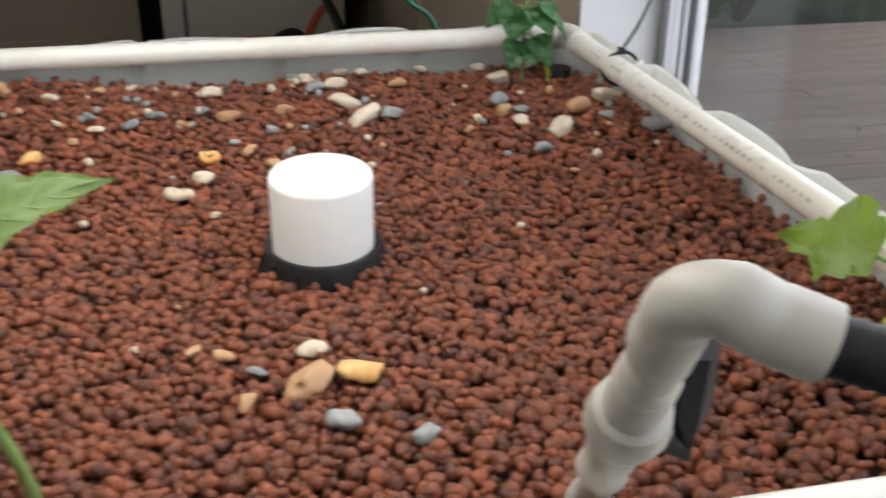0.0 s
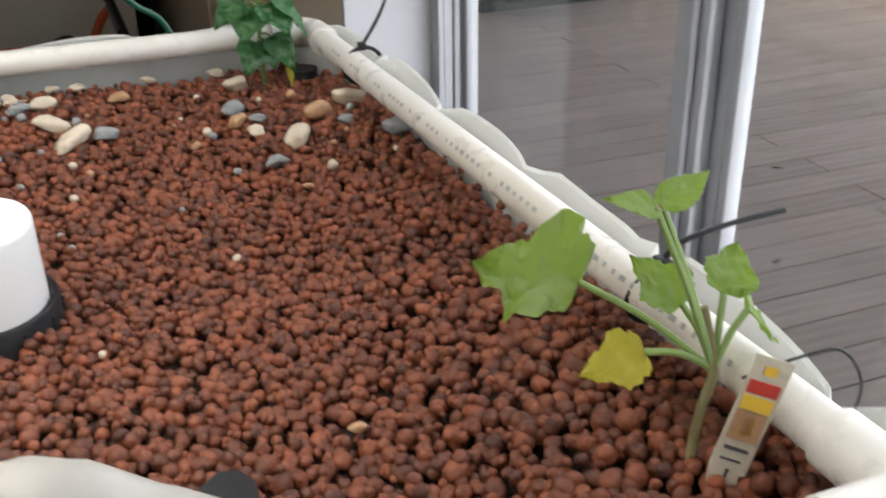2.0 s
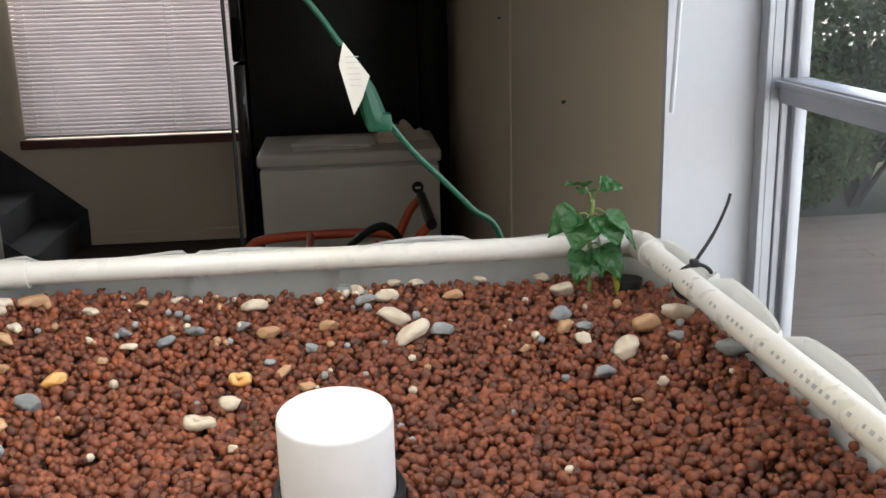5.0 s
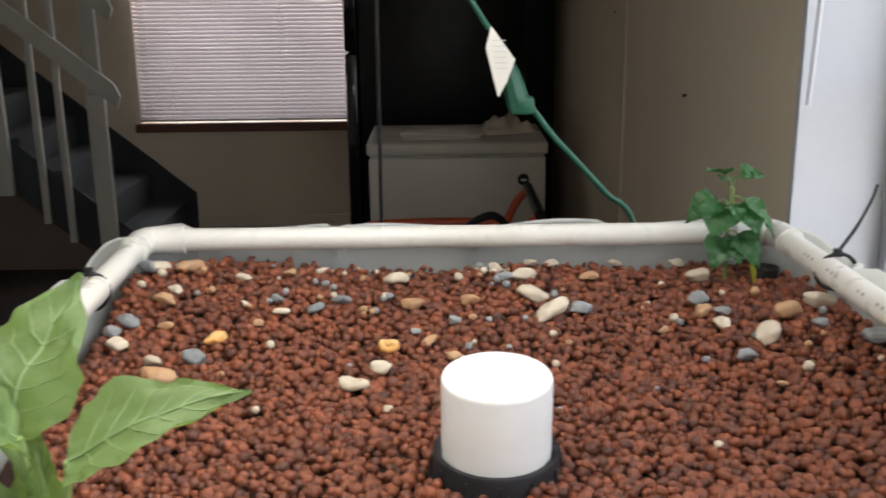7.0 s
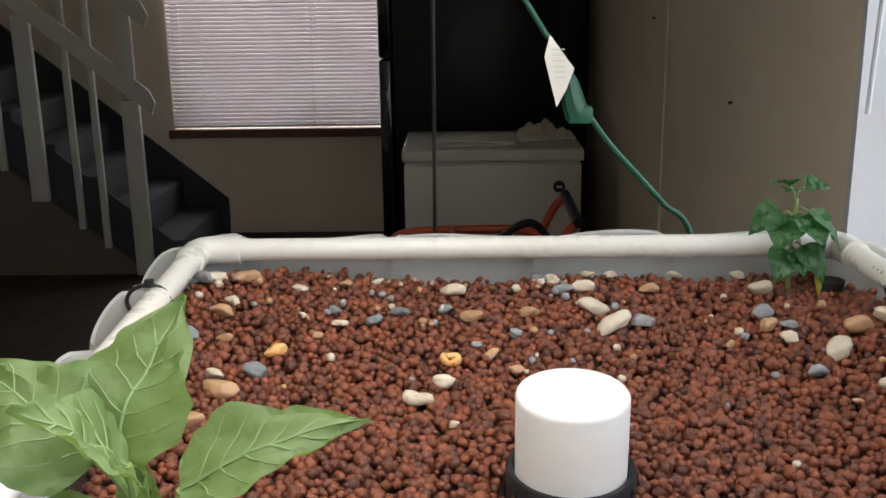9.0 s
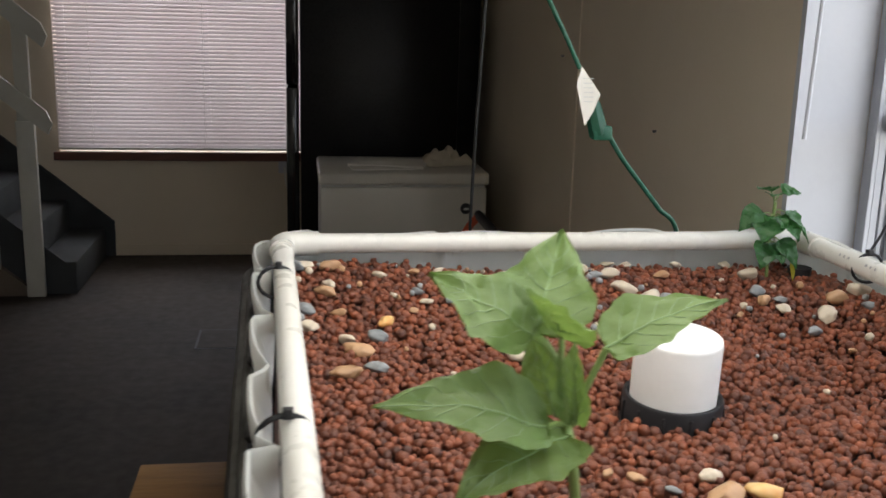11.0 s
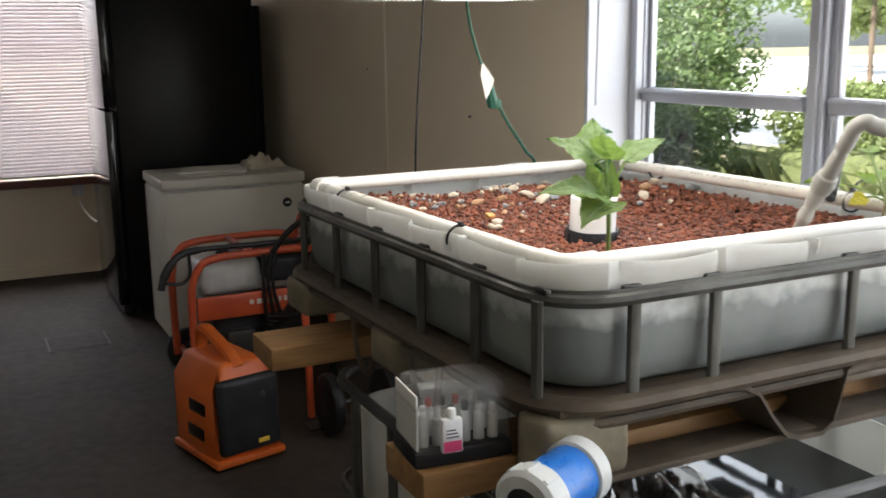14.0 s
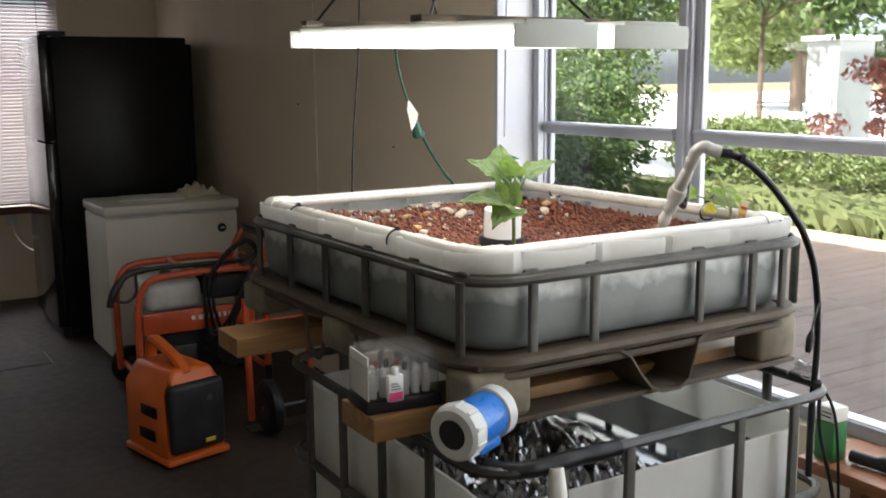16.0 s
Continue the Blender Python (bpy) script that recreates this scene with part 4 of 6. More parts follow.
for x, y, dx, dy in ((PX0, PY0, 1, 1), (PX1, PY0, -1, 1), (PX0, PY1, 1, -1), (PX1, PY1, -1, -1)):
    el = [(x, y + dy * 0.062, PZ2), (x, y + dy * 0.045, PZ2), (x, y + dy * 0.018, PZ2), (x + dx * 0.006, y + dy * 0.006, PZ2), (x + dx * 0.018, y, PZ2), (x + dx * 0.045, y, PZ2), (x + dx * 0.062, y, PZ2)]
    part("elbow", tube(el, 0.0208, 18), "pvc", pf)
random.seed(4)
for i in range(70):
    y = -0.15 - i * 0.0125
    if y > -1.03 and random.random() < 0.72:
        a = radians(148)
        w = random.uniform(0.003, 0.007)
        c = Vector((PX1 + math.cos(a) * (PR + 0.0004), y, PZ2 + math.sin(a) * (PR + 0.0004)))
        m = Matrix.Translation(c) @ Matrix.Rotation(-(a - math.pi / 2), 4, "Y")
        part("print_bar", box(-0.0022, 0.0022, -w / 2, w / 2, 0, 0.0004, m=m), "faint_ink", right_pipe, smooth=0)


def zip_tie(x, y, along_y, tail=None):
    """A black cable tie round the pipe and the rim, with its free tail."""
    t = thing("cable_tie", Matrix.Translation((x, y, 1.248)), "black cable tie round the pipe and rim", "cable tie", "cable ties on the pipe frame")
    pts = []
    for k in range(20):
        a = k * math.tau / 20
        u, w = 0.027 * math.cos(a), 0.021 * math.sin(a)
        out = -0.012 if x < 0.3 else 0.012
        pts.append((x + out + u, y + 0.003 * math.sin(2 * a), PZ2 - 0.004 + w * 1.15))
    part("band", tube(pts, 0.0028, 6, closed=True), "black_plastic", t)
    part("head", box(x + (0.006 if x > 0.3 else -0.014), x + (0.016 if x > 0.3 else -0.004), y - 0.005, y + 0.005, PZ2 + 0.017, PZ2 + 0.027, 0.001), "black_plastic", t)
    if tail:
        part("tail", tube(smooth_path([(x + 0.01, y, PZ2 + 0.02), *tail]), [0.0026] * 7 + [0.0022] * (6 * (len(tail) - 1)), 6), "black_plastic", t)


for whole in (bed, pf):
    for ob in whole.children_recursive:
        ob.data.transform(PLACE[whole].inverted() @ SKEWED @ PLACE[whole])
zip_tie(PX0 + 0.008, -0.235, True)
zip_tie(PX0 + 0.026, -0.79, True)
zip_tie(PX1 + 0.007, -0.19, True, [(0.985, -0.175, 1.30), (1.003, -0.17, 1.335), (1.01, -0.165, 1.352)])
zip_tie(PX1 + 0.028, -0.86, True, [(0.99, -0.865, 1.285), (1.03, -0.87, 1.295), (1.07, -0.875, 1.30)])
solid("wire_loop", tube(smooth_path([(0.945, -1.0, 1.262), (0.98, -1.01, 1.275), (1.0, -1.02, 1.28), (1.01, -1.03, 1.26), (0.995, -1.04, 1.235)]), 0.0011, 5), "dark_tube", "thin grey wire loop over the pipe", "wire")


# ---- clay pebbles ----
def ease(v):
    v = max(0.0, min(1.0, v))
    return v * v * (3 - 2 * v)


def surface(x, y):
    return 1.152 + 0.045 * ease((y + 0.40) / 0.40) + 0.022 * ease((0.35 - x) / 0.35) * ease((y + 0.7) / 0.4) + 0.012 * ease((-0.75 - y) / 0.3) + 0.052 * ease((x - 0.76) / 0.19) * ease((-y - 0.02) / 0.3) + 0.006 * noise.noise(Vector((x * 6, y * 6, 1.7)))


def ball_mesh(sub):
    b = bmesh.new()
    bmesh.ops.create_icosphere(b, subdivisions=sub, radius=1)
    v = np.array([q.co[:] for q in b.verts])
    f = np.array([[q.index for q in fc.verts] for fc in b.faces])
    b.free()
    return v, f


def pebbles(name, spots, sub, label, material="pebble", category="clay pebbles"):
    """Many small lumps in one mesh: each a squashed, turned and dented ball."""
    rng = np.random.default_rng(5 + sub)
    v, f = ball_mesh(sub)
    allv, allf = [], []
    for i, (x, y, z, r) in enumerate(spots):
        q, _ = np.linalg.qr(rng.normal(size=(3, 3)))
        s = r * rng.uniform(0.88, 1.16, 3)
        dent = 1 + 0.07 * np.sin(v @ rng.normal(size=3) * 2.2 + rng.uniform(0, 6)) + 0.05 * np.sin(v @ rng.normal(size=3) * 4 + rng.uniform(0, 6))
        allv.append(((v * dent[:, None]) * s) @ q + (x, y, z))
        allf.append(f + i * len(v))
    me = bpy.data.meshes.new(name)
    vv, ff = np.concatenate(allv), np.concatenate(allf)
    me.from_pydata(vv.tolist(), [], ff.tolist())
    me.polygons.foreach_set("use_smooth", [True] * len(me.polygons))
    me.materials.append(M[material])
    return tagged(new(name, me), label, category, kind="stuff")


rng = np.random.default_rng(11)


def in_bed(px, py, inset):
    """Whether a place lies inside the bed's rounded outline."""
    r = 0.11
    px -= SKEW * py
    dx = max(BX0 + 0.018 + inset + r - px, px - (BX1 - 0.018 - inset - r), 0)
    dy = max(BY0 + 0.018 + inset + r - py, py - (BY1 - 0.018 - inset - r), 0)
    return dx * dx + dy * dy < r * r


near, far = [], []
step = 0.0102
iy = 0
y = BY0 + 0.045
while y < BY1 - 0.045:
    x = BX0 + 0.03 + (step / 2 if iy % 2 else 0)
    while x < BX1 + 0.03:
        px, py = x + rng.uniform(-0.005, 0.005), y + rng.uniform(-0.005, 0.005)
        r = float(np.clip(rng.normal(0.0057, 0.0013), 0.0034, 0.0092))
        if in_bed(px, py, 0.036 if px < 0.8 else 0.024) and (px - 0.493) ** 2 + (py + 0.535) ** 2 > 0.064 ** 2:
            z = surface(px, py) - 0.006 + rng.uniform(-0.006, 0.004)
            (near if py < -0.80 else far).append((px, py, z, r))
            if rng.random() < 0.18:
                near_or = near if py < -0.80 else far
                near_or.append((px + 0.005, py + 0.004, z + 0.007, r * 0.8))
        x += step
    y += step * 0.87
    iy += 1
pebbles("clay_pebbles", near, 3, "brown-red expanded clay pebbles filling the grow bed")
pebbles("clay_pebbles", far, 2, "brown-red expanded clay pebbles filling the grow bed")
# gravel sheet below the pebbles; gap shade is in its colour
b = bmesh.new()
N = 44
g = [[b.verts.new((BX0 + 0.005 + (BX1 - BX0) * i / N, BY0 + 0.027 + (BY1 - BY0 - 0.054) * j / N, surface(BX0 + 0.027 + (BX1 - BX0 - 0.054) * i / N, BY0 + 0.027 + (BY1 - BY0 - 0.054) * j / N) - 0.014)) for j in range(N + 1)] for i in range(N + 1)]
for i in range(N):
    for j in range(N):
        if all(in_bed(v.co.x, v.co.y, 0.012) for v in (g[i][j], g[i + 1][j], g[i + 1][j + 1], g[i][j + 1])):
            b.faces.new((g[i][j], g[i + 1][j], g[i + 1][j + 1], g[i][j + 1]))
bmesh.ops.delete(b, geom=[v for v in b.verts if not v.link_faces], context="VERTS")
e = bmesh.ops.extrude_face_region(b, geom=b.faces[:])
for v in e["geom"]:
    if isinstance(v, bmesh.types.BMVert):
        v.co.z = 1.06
solid("gravel_fill", b, "gravel_bed", "lower clay gravel layers, darkened as shade between the pebbles", "gravel", kind="stuff")


# ---- river stones ----
def stone(kind, x, y, r, seed, long=1.35, label="", ring=False):
    rg = random.Random(seed)
    b = bmesh.new()
    if ring:
        bm2 = tube([(r * 0.7 * math.cos(k * math.tau / 16), r * 0.6 * math.sin(k * math.tau / 16), 0.002 * math.sin(k)) for k in range(16)], [r * 0.34 * rg.uniform(0.8, 1.2) for _ in range(16)], 8, closed=True)
        b.free()
        b = bm2
        lift = r * 0.25
    else:
        bmesh.ops.create_icosphere(b, subdivisions=3, radius=1)
        off = Vector((seed * 1.7, seed * 0.3, 2.2))
        for v in b.verts:
            n1 = noise.noise(v.co * 0.9 + off)
            n2 = noise.noise(v.co * 2.3 + off)
            v.co *= 1 + 0.42 * n1 + 0.20 * n2
        for _ in range(7):
            d = Vector((rg.gauss(0, 1), rg.gauss(0, 1), rg.gauss(0, 1))).normalized()
            cut = rg.uniform(0.60, 0.85)
            for v in b.verts:
                over = v.co.dot(d) - cut
                if over > 0:
                    v.co -= d * over * 0.9
        lift = r * 0.24
        b.transform(Matrix.Diagonal((r * long * 0.95, r * 0.80, r * 0.60, 1)))
    b.transform(pose(0, 0, 0, rg.uniform(-14, 14), rg.uniform(-14, 14), rg.uniform(-60, 60)))
    ob = mesh_object("river_stone", b, "stone_" + kind, 80)
    ob.location = (x, y, surface(x, y) + lift + 0.002)
    return tagged(ob, label, "stone", "river stones on the pebbles")


CREAM = [(0.039, -0.056, 0.016), (0.228, -0.17, 0.0084), (0.561, -0.051, 0.0173), (0.566, -0.118, 0.0185), (0.588, -0.168, 0.0205), (0.378, -0.051, 0.0164), (0.52, -0.02, 0.0126), (0.573, 0.0, 0.0107), (0.606, -0.005, 0.0094), (0.043, -0.283, 0.0152), (0.094, -0.319, 0.0126), (0.806, -0.211, 0.0116), (0.845, -0.277, 0.0188), (0.38, -0.409, 0.0064), (0.367, -0.311, 0.0124), (0.074, -0.126, 0.0099), (0.161, -0.077, 0.0102), (0.701, 0.0, 0.0096), (0.794, 0.0, 0.0111), (0.27, -0.026, 0.0104), (0.461, -0.736, 0.0129), (0.925, -0.224, 0.019)]
GREY = [(0.02, -0.061, 0.0167), (0.038, -0.219, 0.0132), (0.141, -0.303, 0.0158), (0.628, -0.159, 0.0155), (0.791, -0.138, 0.0182), (0.812, -0.302, 0.014), (0.271, -0.151, 0.0115), (0.215, -0.137, 0.0097), (0.53, -0.059, 0.0123), (0.501, -0.01, 0.0119), (0.131, -0.406, 0.013), (0.304, -0.125, 0.0117), (0.407, -0.219, 0.0081), (0.459, -0.191, 0.0094), (0.025, -0.25, 0.0131), (0.816, -0.178, 0.0099), (0.366, -0.115, 0.0086), (0.476, -0.851, 0.0138), (0.536, -0.884, 0.0112), (0.945, -0.351, 0.0177), (0.905, -0.291, 0.0101), (0.413, -0.755, 0.0071)]
TAN = [(0.08, -0.05, 0.0167), (0.071, -0.16, 0.0148), (0.087, -0.228, 0.0104), (0.201, -0.208, 0.0082), (0.11, -0.355, 0.0187), (0.092, -0.43, 0.0161), (0.424, -0.244, 0.0101), (0.454, -0.281, 0.0106), (0.401, -0.144, 0.0135), (0.654, -0.054, 0.0116), (0.478, -0.137, 0.0124), (0.789, -0.171, 0.0139), (0.885, -0.232, 0.0176), (0.222, -0.042, 0.0099), (0.729, -0.216, 0.0076), (0.829, -0.381, 0.0056), (0.459, -0.786, 0.0221), (0.402, -0.809, 0.0096), (0.384, -0.721, 0.0091), (0.359, -0.704, 0.0074), (0.753, -0.816, 0.0075)]
for kind, some, text in (("cream", CREAM, "cream-white river stone lying on the clay pebbles"), ("grey", GREY, "smooth grey river stone lying on the clay pebbles"), ("tan", TAN, "tan-brown river stone lying on the clay pebbles")):
    for i, (x, y, r) in enumerate(some):
        stone(kind, x, y, r, i * 3 + len(kind), label=text)
stone("amber", 0.503, -0.783, 0.0197, 71, 1.2, "glossy yellow river stone with a white face")
stone("amber", 0.155, -0.253, 0.0152, 72, 1.3, "orange and white river stone on the pebbles")
stone("amber", 0.374, -0.259, 0.0143, 73, label="yellow ring-shaped stone with a hole", ring=True)
stone("cream", 0.337, -0.351, 0.018, 74, label="white ring-shaped shell fragment on the pebbles", ring=True)
stone("cream", 0.812, -0.062, 0.019, 75, 1.0, "upright white stone beside the pepper plant")

# small broken chips scattered between the larger stones
rng = np.random.default_rng(29)
for name, material, count, text in (("cream_chips", "stone_cream", 30, "small pale stone chips scattered on the pebbles"), ("grey_chips", "stone_grey", 26, "small grey stone chips scattered on the pebbles"), ("tan_chips", "stone_tan", 24, "small tan stone chips scattered on the pebbles")):
    spots = []
    while len(spots) < count:
        px, py = rng.uniform(0.0, 0.95), 0.02 - abs(rng.normal(0, 0.24))
        if py > -0.95 and in_bed(px, py, 0.05) and (px - 0.493) ** 2 + (py + 0.535) ** 2 > 0.075 ** 2:
            spots.append((px, py, surface(px, py) + 0.004, float(rng.uniform(0.003, 0.0066))))
    pebbles(name, spots, 1, text, material, "stone chips")

# ---- bell siphon cap ----
sc = thing("siphon_cap", Matrix.Translation((0.493, -0.535, 1.10)), "white pipe cap in a black collar among the pebbles", "pipe cap")
part("cap", lathe([(0.0540, 1.10), (0.0540, 1.2475), (0.0535, 1.2505), (0.0522, 1.2525), (0.0505, 1.2532), (0.02, 1.2535)], 48, Matrix.Translation((0.493, -0.535, 0))), "cap", sc)
col = part("collar", lathe([(0.055, 1.08), (0.063, 1.08), (0.063, 1.172), (0.061, 1.175), (0.057, 1.175), (0.055, 1.171)], 48, Matrix.Translation((0.493, -0.535, 0)), close=False), "black_plastic", sc, "black plastic collar with small ribs")
for k in range(12):
    a = k * math.tau / 12
    part("rib", box(-0.002, 0.002, 0.062, 0.065, 1.13, 1.168, 0.0006, m=Matrix.Translation((0.493, -0.535, 0)) @ Matrix.Rotation(a, 4, "Z")), "black_plastic", col)

sc.rotation_euler = (radians(4), 0, 0)  # it leans a little

# ---- stand pipe with valve, elbow and black hose ----
sp = thing("stand_pipe", Matrix.Translation((0.625, -0.99, 1.16)), "leaning white water pipe with valve, elbow and black hose", "pipe")
SB, SE = Vector((0.625, -0.985, 1.14)), Vector((0.568, -1.216, 1.456))
part("riser", tube([SB, SE], 0.0108, 16), "pvc_grey", sp)
rg = random.Random(6)
wrap = [SB.lerp(SE, 0.40 + 0.58 * k / 40) + Vector((rg.uniform(-1, 1), rg.uniform(-1, 1), 0)) * 0.0012 for k in range(41)]
part("tape_wrap", tube(wrap, [0.0130 + 0.0018 * math.sin(k * 0.75) + rg.uniform(-0.0007, 0.0007) for k in range(41)], 18), "pvc_grey", sp, "lumpy white tape wrapped round the pipe")
ax = (SE - SB).normalized()
for f0, f1, r in ((0.10, 0.26, 0.0142), (0.50, 0.60, 0.015), (0.66, 0.80, 0.015), (0.86, 0.98, 0.0142)):
    c0, c1 = SB.lerp(SE, f0), SB.lerp(SE, f1)
    part("coupling", tube([c0, c0 + 0.004 * ax, c1 - 0.004 * ax, c1], [r - 0.002, r, r, r - 0.002], 18), "pvc_grey", sp)
vc = SB.lerp(SE, 0.65)
valve = part("valve_body", lathe([(0.010, -0.025), (0.019, -0.018), (0.022, 0), (0.019, 0.018), (0.010, 0.025)], 18, Matrix.Translation(vc) @ ax.to_track_quat("Z", "Y").to_matrix().to_4x4()), "pvc_grey", sp)
part("valve_handle", tube([vc + Vector((0.015, 0.008, -0.012)), vc + Vector((0.034, 0.016, -0.03)), vc + Vector((0.036, 0.014, -0.004)), vc + Vector((0.034, 0.002, 0.036))], [0.008, 0.013, 0.014, 0.010], 8), "black_plastic", valve, "black valve lever")
hd = Vector((0.80, -0.54, -0.12)).normalized()
e0 = SE + hd * 0.050
part("elbow", tube(smooth_path([SE - 0.03 * ax, SE - 0.004 * ax, SE + 0.010 * ax + 0.012 * hd, SE + 0.004 * ax + 0.03 * hd, e0]), [0.0140] * 13 + [0.0148] * 6 + [0.0152] * 6, 18), "pvc_grey", sp)
part("barb", tube([e0 + hd * (0.003 * k) for k in range(11)], [0.0112 + 0.0009 * (k % 2) for k in range(11)], 16), "black_plastic", sp)
hose_pts = [e0 + 0.02 * hd, (0.668, -1.268, 1.428), (0.733, -1.276, 1.381), (0.803, -1.275, 1.32), (0.874, -1.27, 1.25), (0.925, -1.265, 1.17), (0.952, -1.262, 1.09), (0.962, -1.262, 1.01), (0.955, -1.27, 0.91), (0.935, -1.28, 0.80), (0.91, -1.30, 0.62)]
part("hose", tube(smooth_path(hose_pts), 0.0088, 14), "rubber", sp)
cl = e0 + 0.05 * hd + Vector((0, 0, -0.004))
clamp = part("hose_clamp", tube([cl, cl + 0.008 * hd], 0.0100, 16), "dark_tube", sp)
part("clamp_screw", box(-0.003, 0.003, -0.003, 0.003, 0.009, 0.0135, 0.0008, m=Matrix.Translation(cl + 0.004 * hd)), "galv", clamp)

# hose tie and plug hanging by the hose
solid("hanging_cord", tube(smooth_path([(0.945, -1.275, 1.06), (0.905, -1.295, 1.025), (0.882, -1.305, 0.985), (0.876, -1.305, 0.95)]), [0.003] * 10 + [0.006, 0.009, 0.010, 0.010, 0.009, 0.009, 0.009, 0.008, 0.006], 8), "black_plastic", "black cord with a small plug tied to the hose", "cord")
solid("pump_cable", tube(smooth_path([(0.915, -1.315, 0.87), (0.905, -1.33, 0.75), (0.93, -1.35, 0.62), (0.95, -1.37, 0.45), (0.94, -1.38, 0.2), (0.93, -1.39, 0.006)]), 0.005, 8), "rubber", "black pump cable hanging down the tank corner", "cable")
solid("pump_cable", tube(smooth_path([(0.93, -1.30, 0.87), (0.96, -1.33, 0.78), (0.99, -1.33, 0.60), (0.965, -1.36, 0.4), (0.98, -1.40, 0.006)]), 0.004, 8), "rubber", "black pump cable hanging down the tank corner", "cable")
tb = thing("plastic_bottle", Matrix.Translation((0.93, -1.22, 0.8635)), "small clear plastic wrapper on the cage corner", "wrapper")
part("film", crumple(8, 8, 0.06, 0.06, 0.06, 33.0, Matrix.Translation((0.945, -1.24, 0.8635)), 0.002), "clear", tb)

# ---- blue and white pump housing on the tank edge ----
bl = thing("pump_housing", pose(-0.0, -1.28, 0.895, 0, 0, 0), "blue and white cylindrical pump housing on the tank rim", "pump")
BC, BD = Vector((-0.123, -1.272, 0.932)), Vector((0.135, 0.06, 0.006))
bdir = BD.normalized()
bq = Matrix.Translation(BC) @ bdir.to_track_quat("Z", "Y").to_matrix().to_4x4() @ Matrix.Diagonal((0.86, 0.86, 1.0, 1))
part("front_ring", lathe([(0.036, -0.012), (0.058, -0.012), (0.066, -0.004), (0.066, 0.03), (0.06, 0.038)], 32, bq, close=False), "grey_white", bl)
part("body", lathe([(0.0585, 0.03), (0.0585, 0.125), (0.055, 0.13)], 32, bq), "blue", bl)
part("rear_ring", lathe([(0.058, 0.118), (0.064, 0.122), (0.064, 0.15), (0.05, 0.16)], 32, bq), "grey_white", bl)
part("lens_recess", lathe([(0.037, -0.011), (0.036, 0.012), (0.01, 0.014)], 28, bq), "black_plastic", bl)
part("saddle", box(-0.035, 0.035, -0.072, -0.045, 0.045, 0.125, 0.006, m=bq), "blue", bl)
for k in range(10):
    a = k * math.tau / 10
    part("ring_rib", box(-0.005, 0.005, 0.063, 0.0685, -0.002, 0.03, 0.001, m=bq @ Matrix.Rotation(a, 4, "Z")), "grey_white", bl)
solid("insulated_pipe", tube(smooth_path([(-0.06, -1.285, 0.852), (-0.03, -1.325, 0.851), (0.03, -1.34, 0.85), (0.14, -1.341, 0.851), (0.24, -1.34, 0.85)]), [0.0185 + 0.0012 * math.sin(k * 1.3) for k in range(25)], 12), "rubber", "black foam wrapped round the tank cage rail", "foam wrap")
solid("return_fitting", tube([(0.055, -1.372, 0.66), (0.055, -1.372, 0.80), (0.06, -1.36, 0.85)], [0.02, 0.02, 0.016], 14), "pvc", "white plastic return fitting at the tank edge", "fitting")

# ---- water test kit on the timber end ----
kit = thing("test_kit", pose(-0.115, -1.005, 0.918, 0, 0, -6), "clear plastic case of small water-test bottles", "test kit")
part("tray", box(-0.088, 0.088, -0.062, 0.062, 0.0, 0.028, 0.006), "black_plastic", kit, local=True)
lid = part("clear_lid", hull(-0.084, 0.084, -0.058, 0.058, 0.028, 0.135, 0.012, 0.10, 0.004), "milky", kit, "clear plastic lid", local=True)
part("back_card", box(-0.082, -0.079, -0.055, 0.055, 0.03, 0.125), "paper", kit, local=True)
rg = random.Random(2)
for i in range(6):
    for j in range(2):
        x, y = -0.062 + i * 0.025, -0.03 + j * 0.045
        h = rg.uniform(0.06, 0.07)
        bt = part("bottle", lathe([(0.0095, 0.028), (0.0095, 0.028 + h * 0.72), (0.005, 0.028 + h * 0.8)], 12, Matrix.Translation((x, y, 0))), rg.choice(["grey_white", "paper", "cap"]), kit, local=True)
        part("bottle_cap", lathe([(0.006, 0.028 + h * 0.78), (0.006, 0.028 + h), (0.004, 0.03 + h)], 10, Matrix.Translation((x, y, 0))), rg.choice(["cap", "cap", "black_plastic", "red"]), bt, local=True)
big = part("reagent_bottle", box(-0.045, -0.008, -0.078, -0.063, 0.028, 0.088, 0.005), "cap", kit, "white bottle with a pink label", local=True)
part("pink_label", box(-0.043, -0.012, -0.0795, -0.0784, 0.032, 0.05), node_mat("pink_label", (0.75, 0.08, 0.22), (0.65, 0.06, 0.18), 0.5, bump=0.0), big, local=True)
for k in range(3):
    part("print_bar", box(-0.038, -0.016 - 0.003 * k, -0.0795, -0.0784, 0.056 + k * 0.006, 0.058 + k * 0.006), "ink", big, local=True)
part("bottle_neck", lathe([(0.008, 0.086), (0.008, 0.10), (0.006, 0.104)], 12, Matrix.Translation((-0.026, -0.07, 0))), "cap", big, local=True)

# ---- low shelf by the window with a carton ----
sh = thing("low_shelf", Matrix.Translation((1.1, -1.5, 0)), "orange-brown wooden shelf under the window", "shelf")
part("board", box(1.0, 1.248, -2.2, -1.19, 0.585, 0.62, 0.004), "desk", sh)
for y in (-2.15, -1.24):
    part("bracket_leg", box(1.19, 1.245, y - 0.02, y + 0.02, 0, 0.585, 0.004), "desk", sh)
gb = thing("seed_carton", Matrix.Translation((1.06, -1.25, 0.62)), "small green carton with a white top on the shelf", "carton")
part("carton_body", box(1.035, 1.09, -1.275, -1.215, 0.62, 0.725, 0.003), "box_green", gb)
part("carton_top", box(1.035, 1.09, -1.275, -1.215, 0.7255, 0.765, 0.003), "paper", gb)
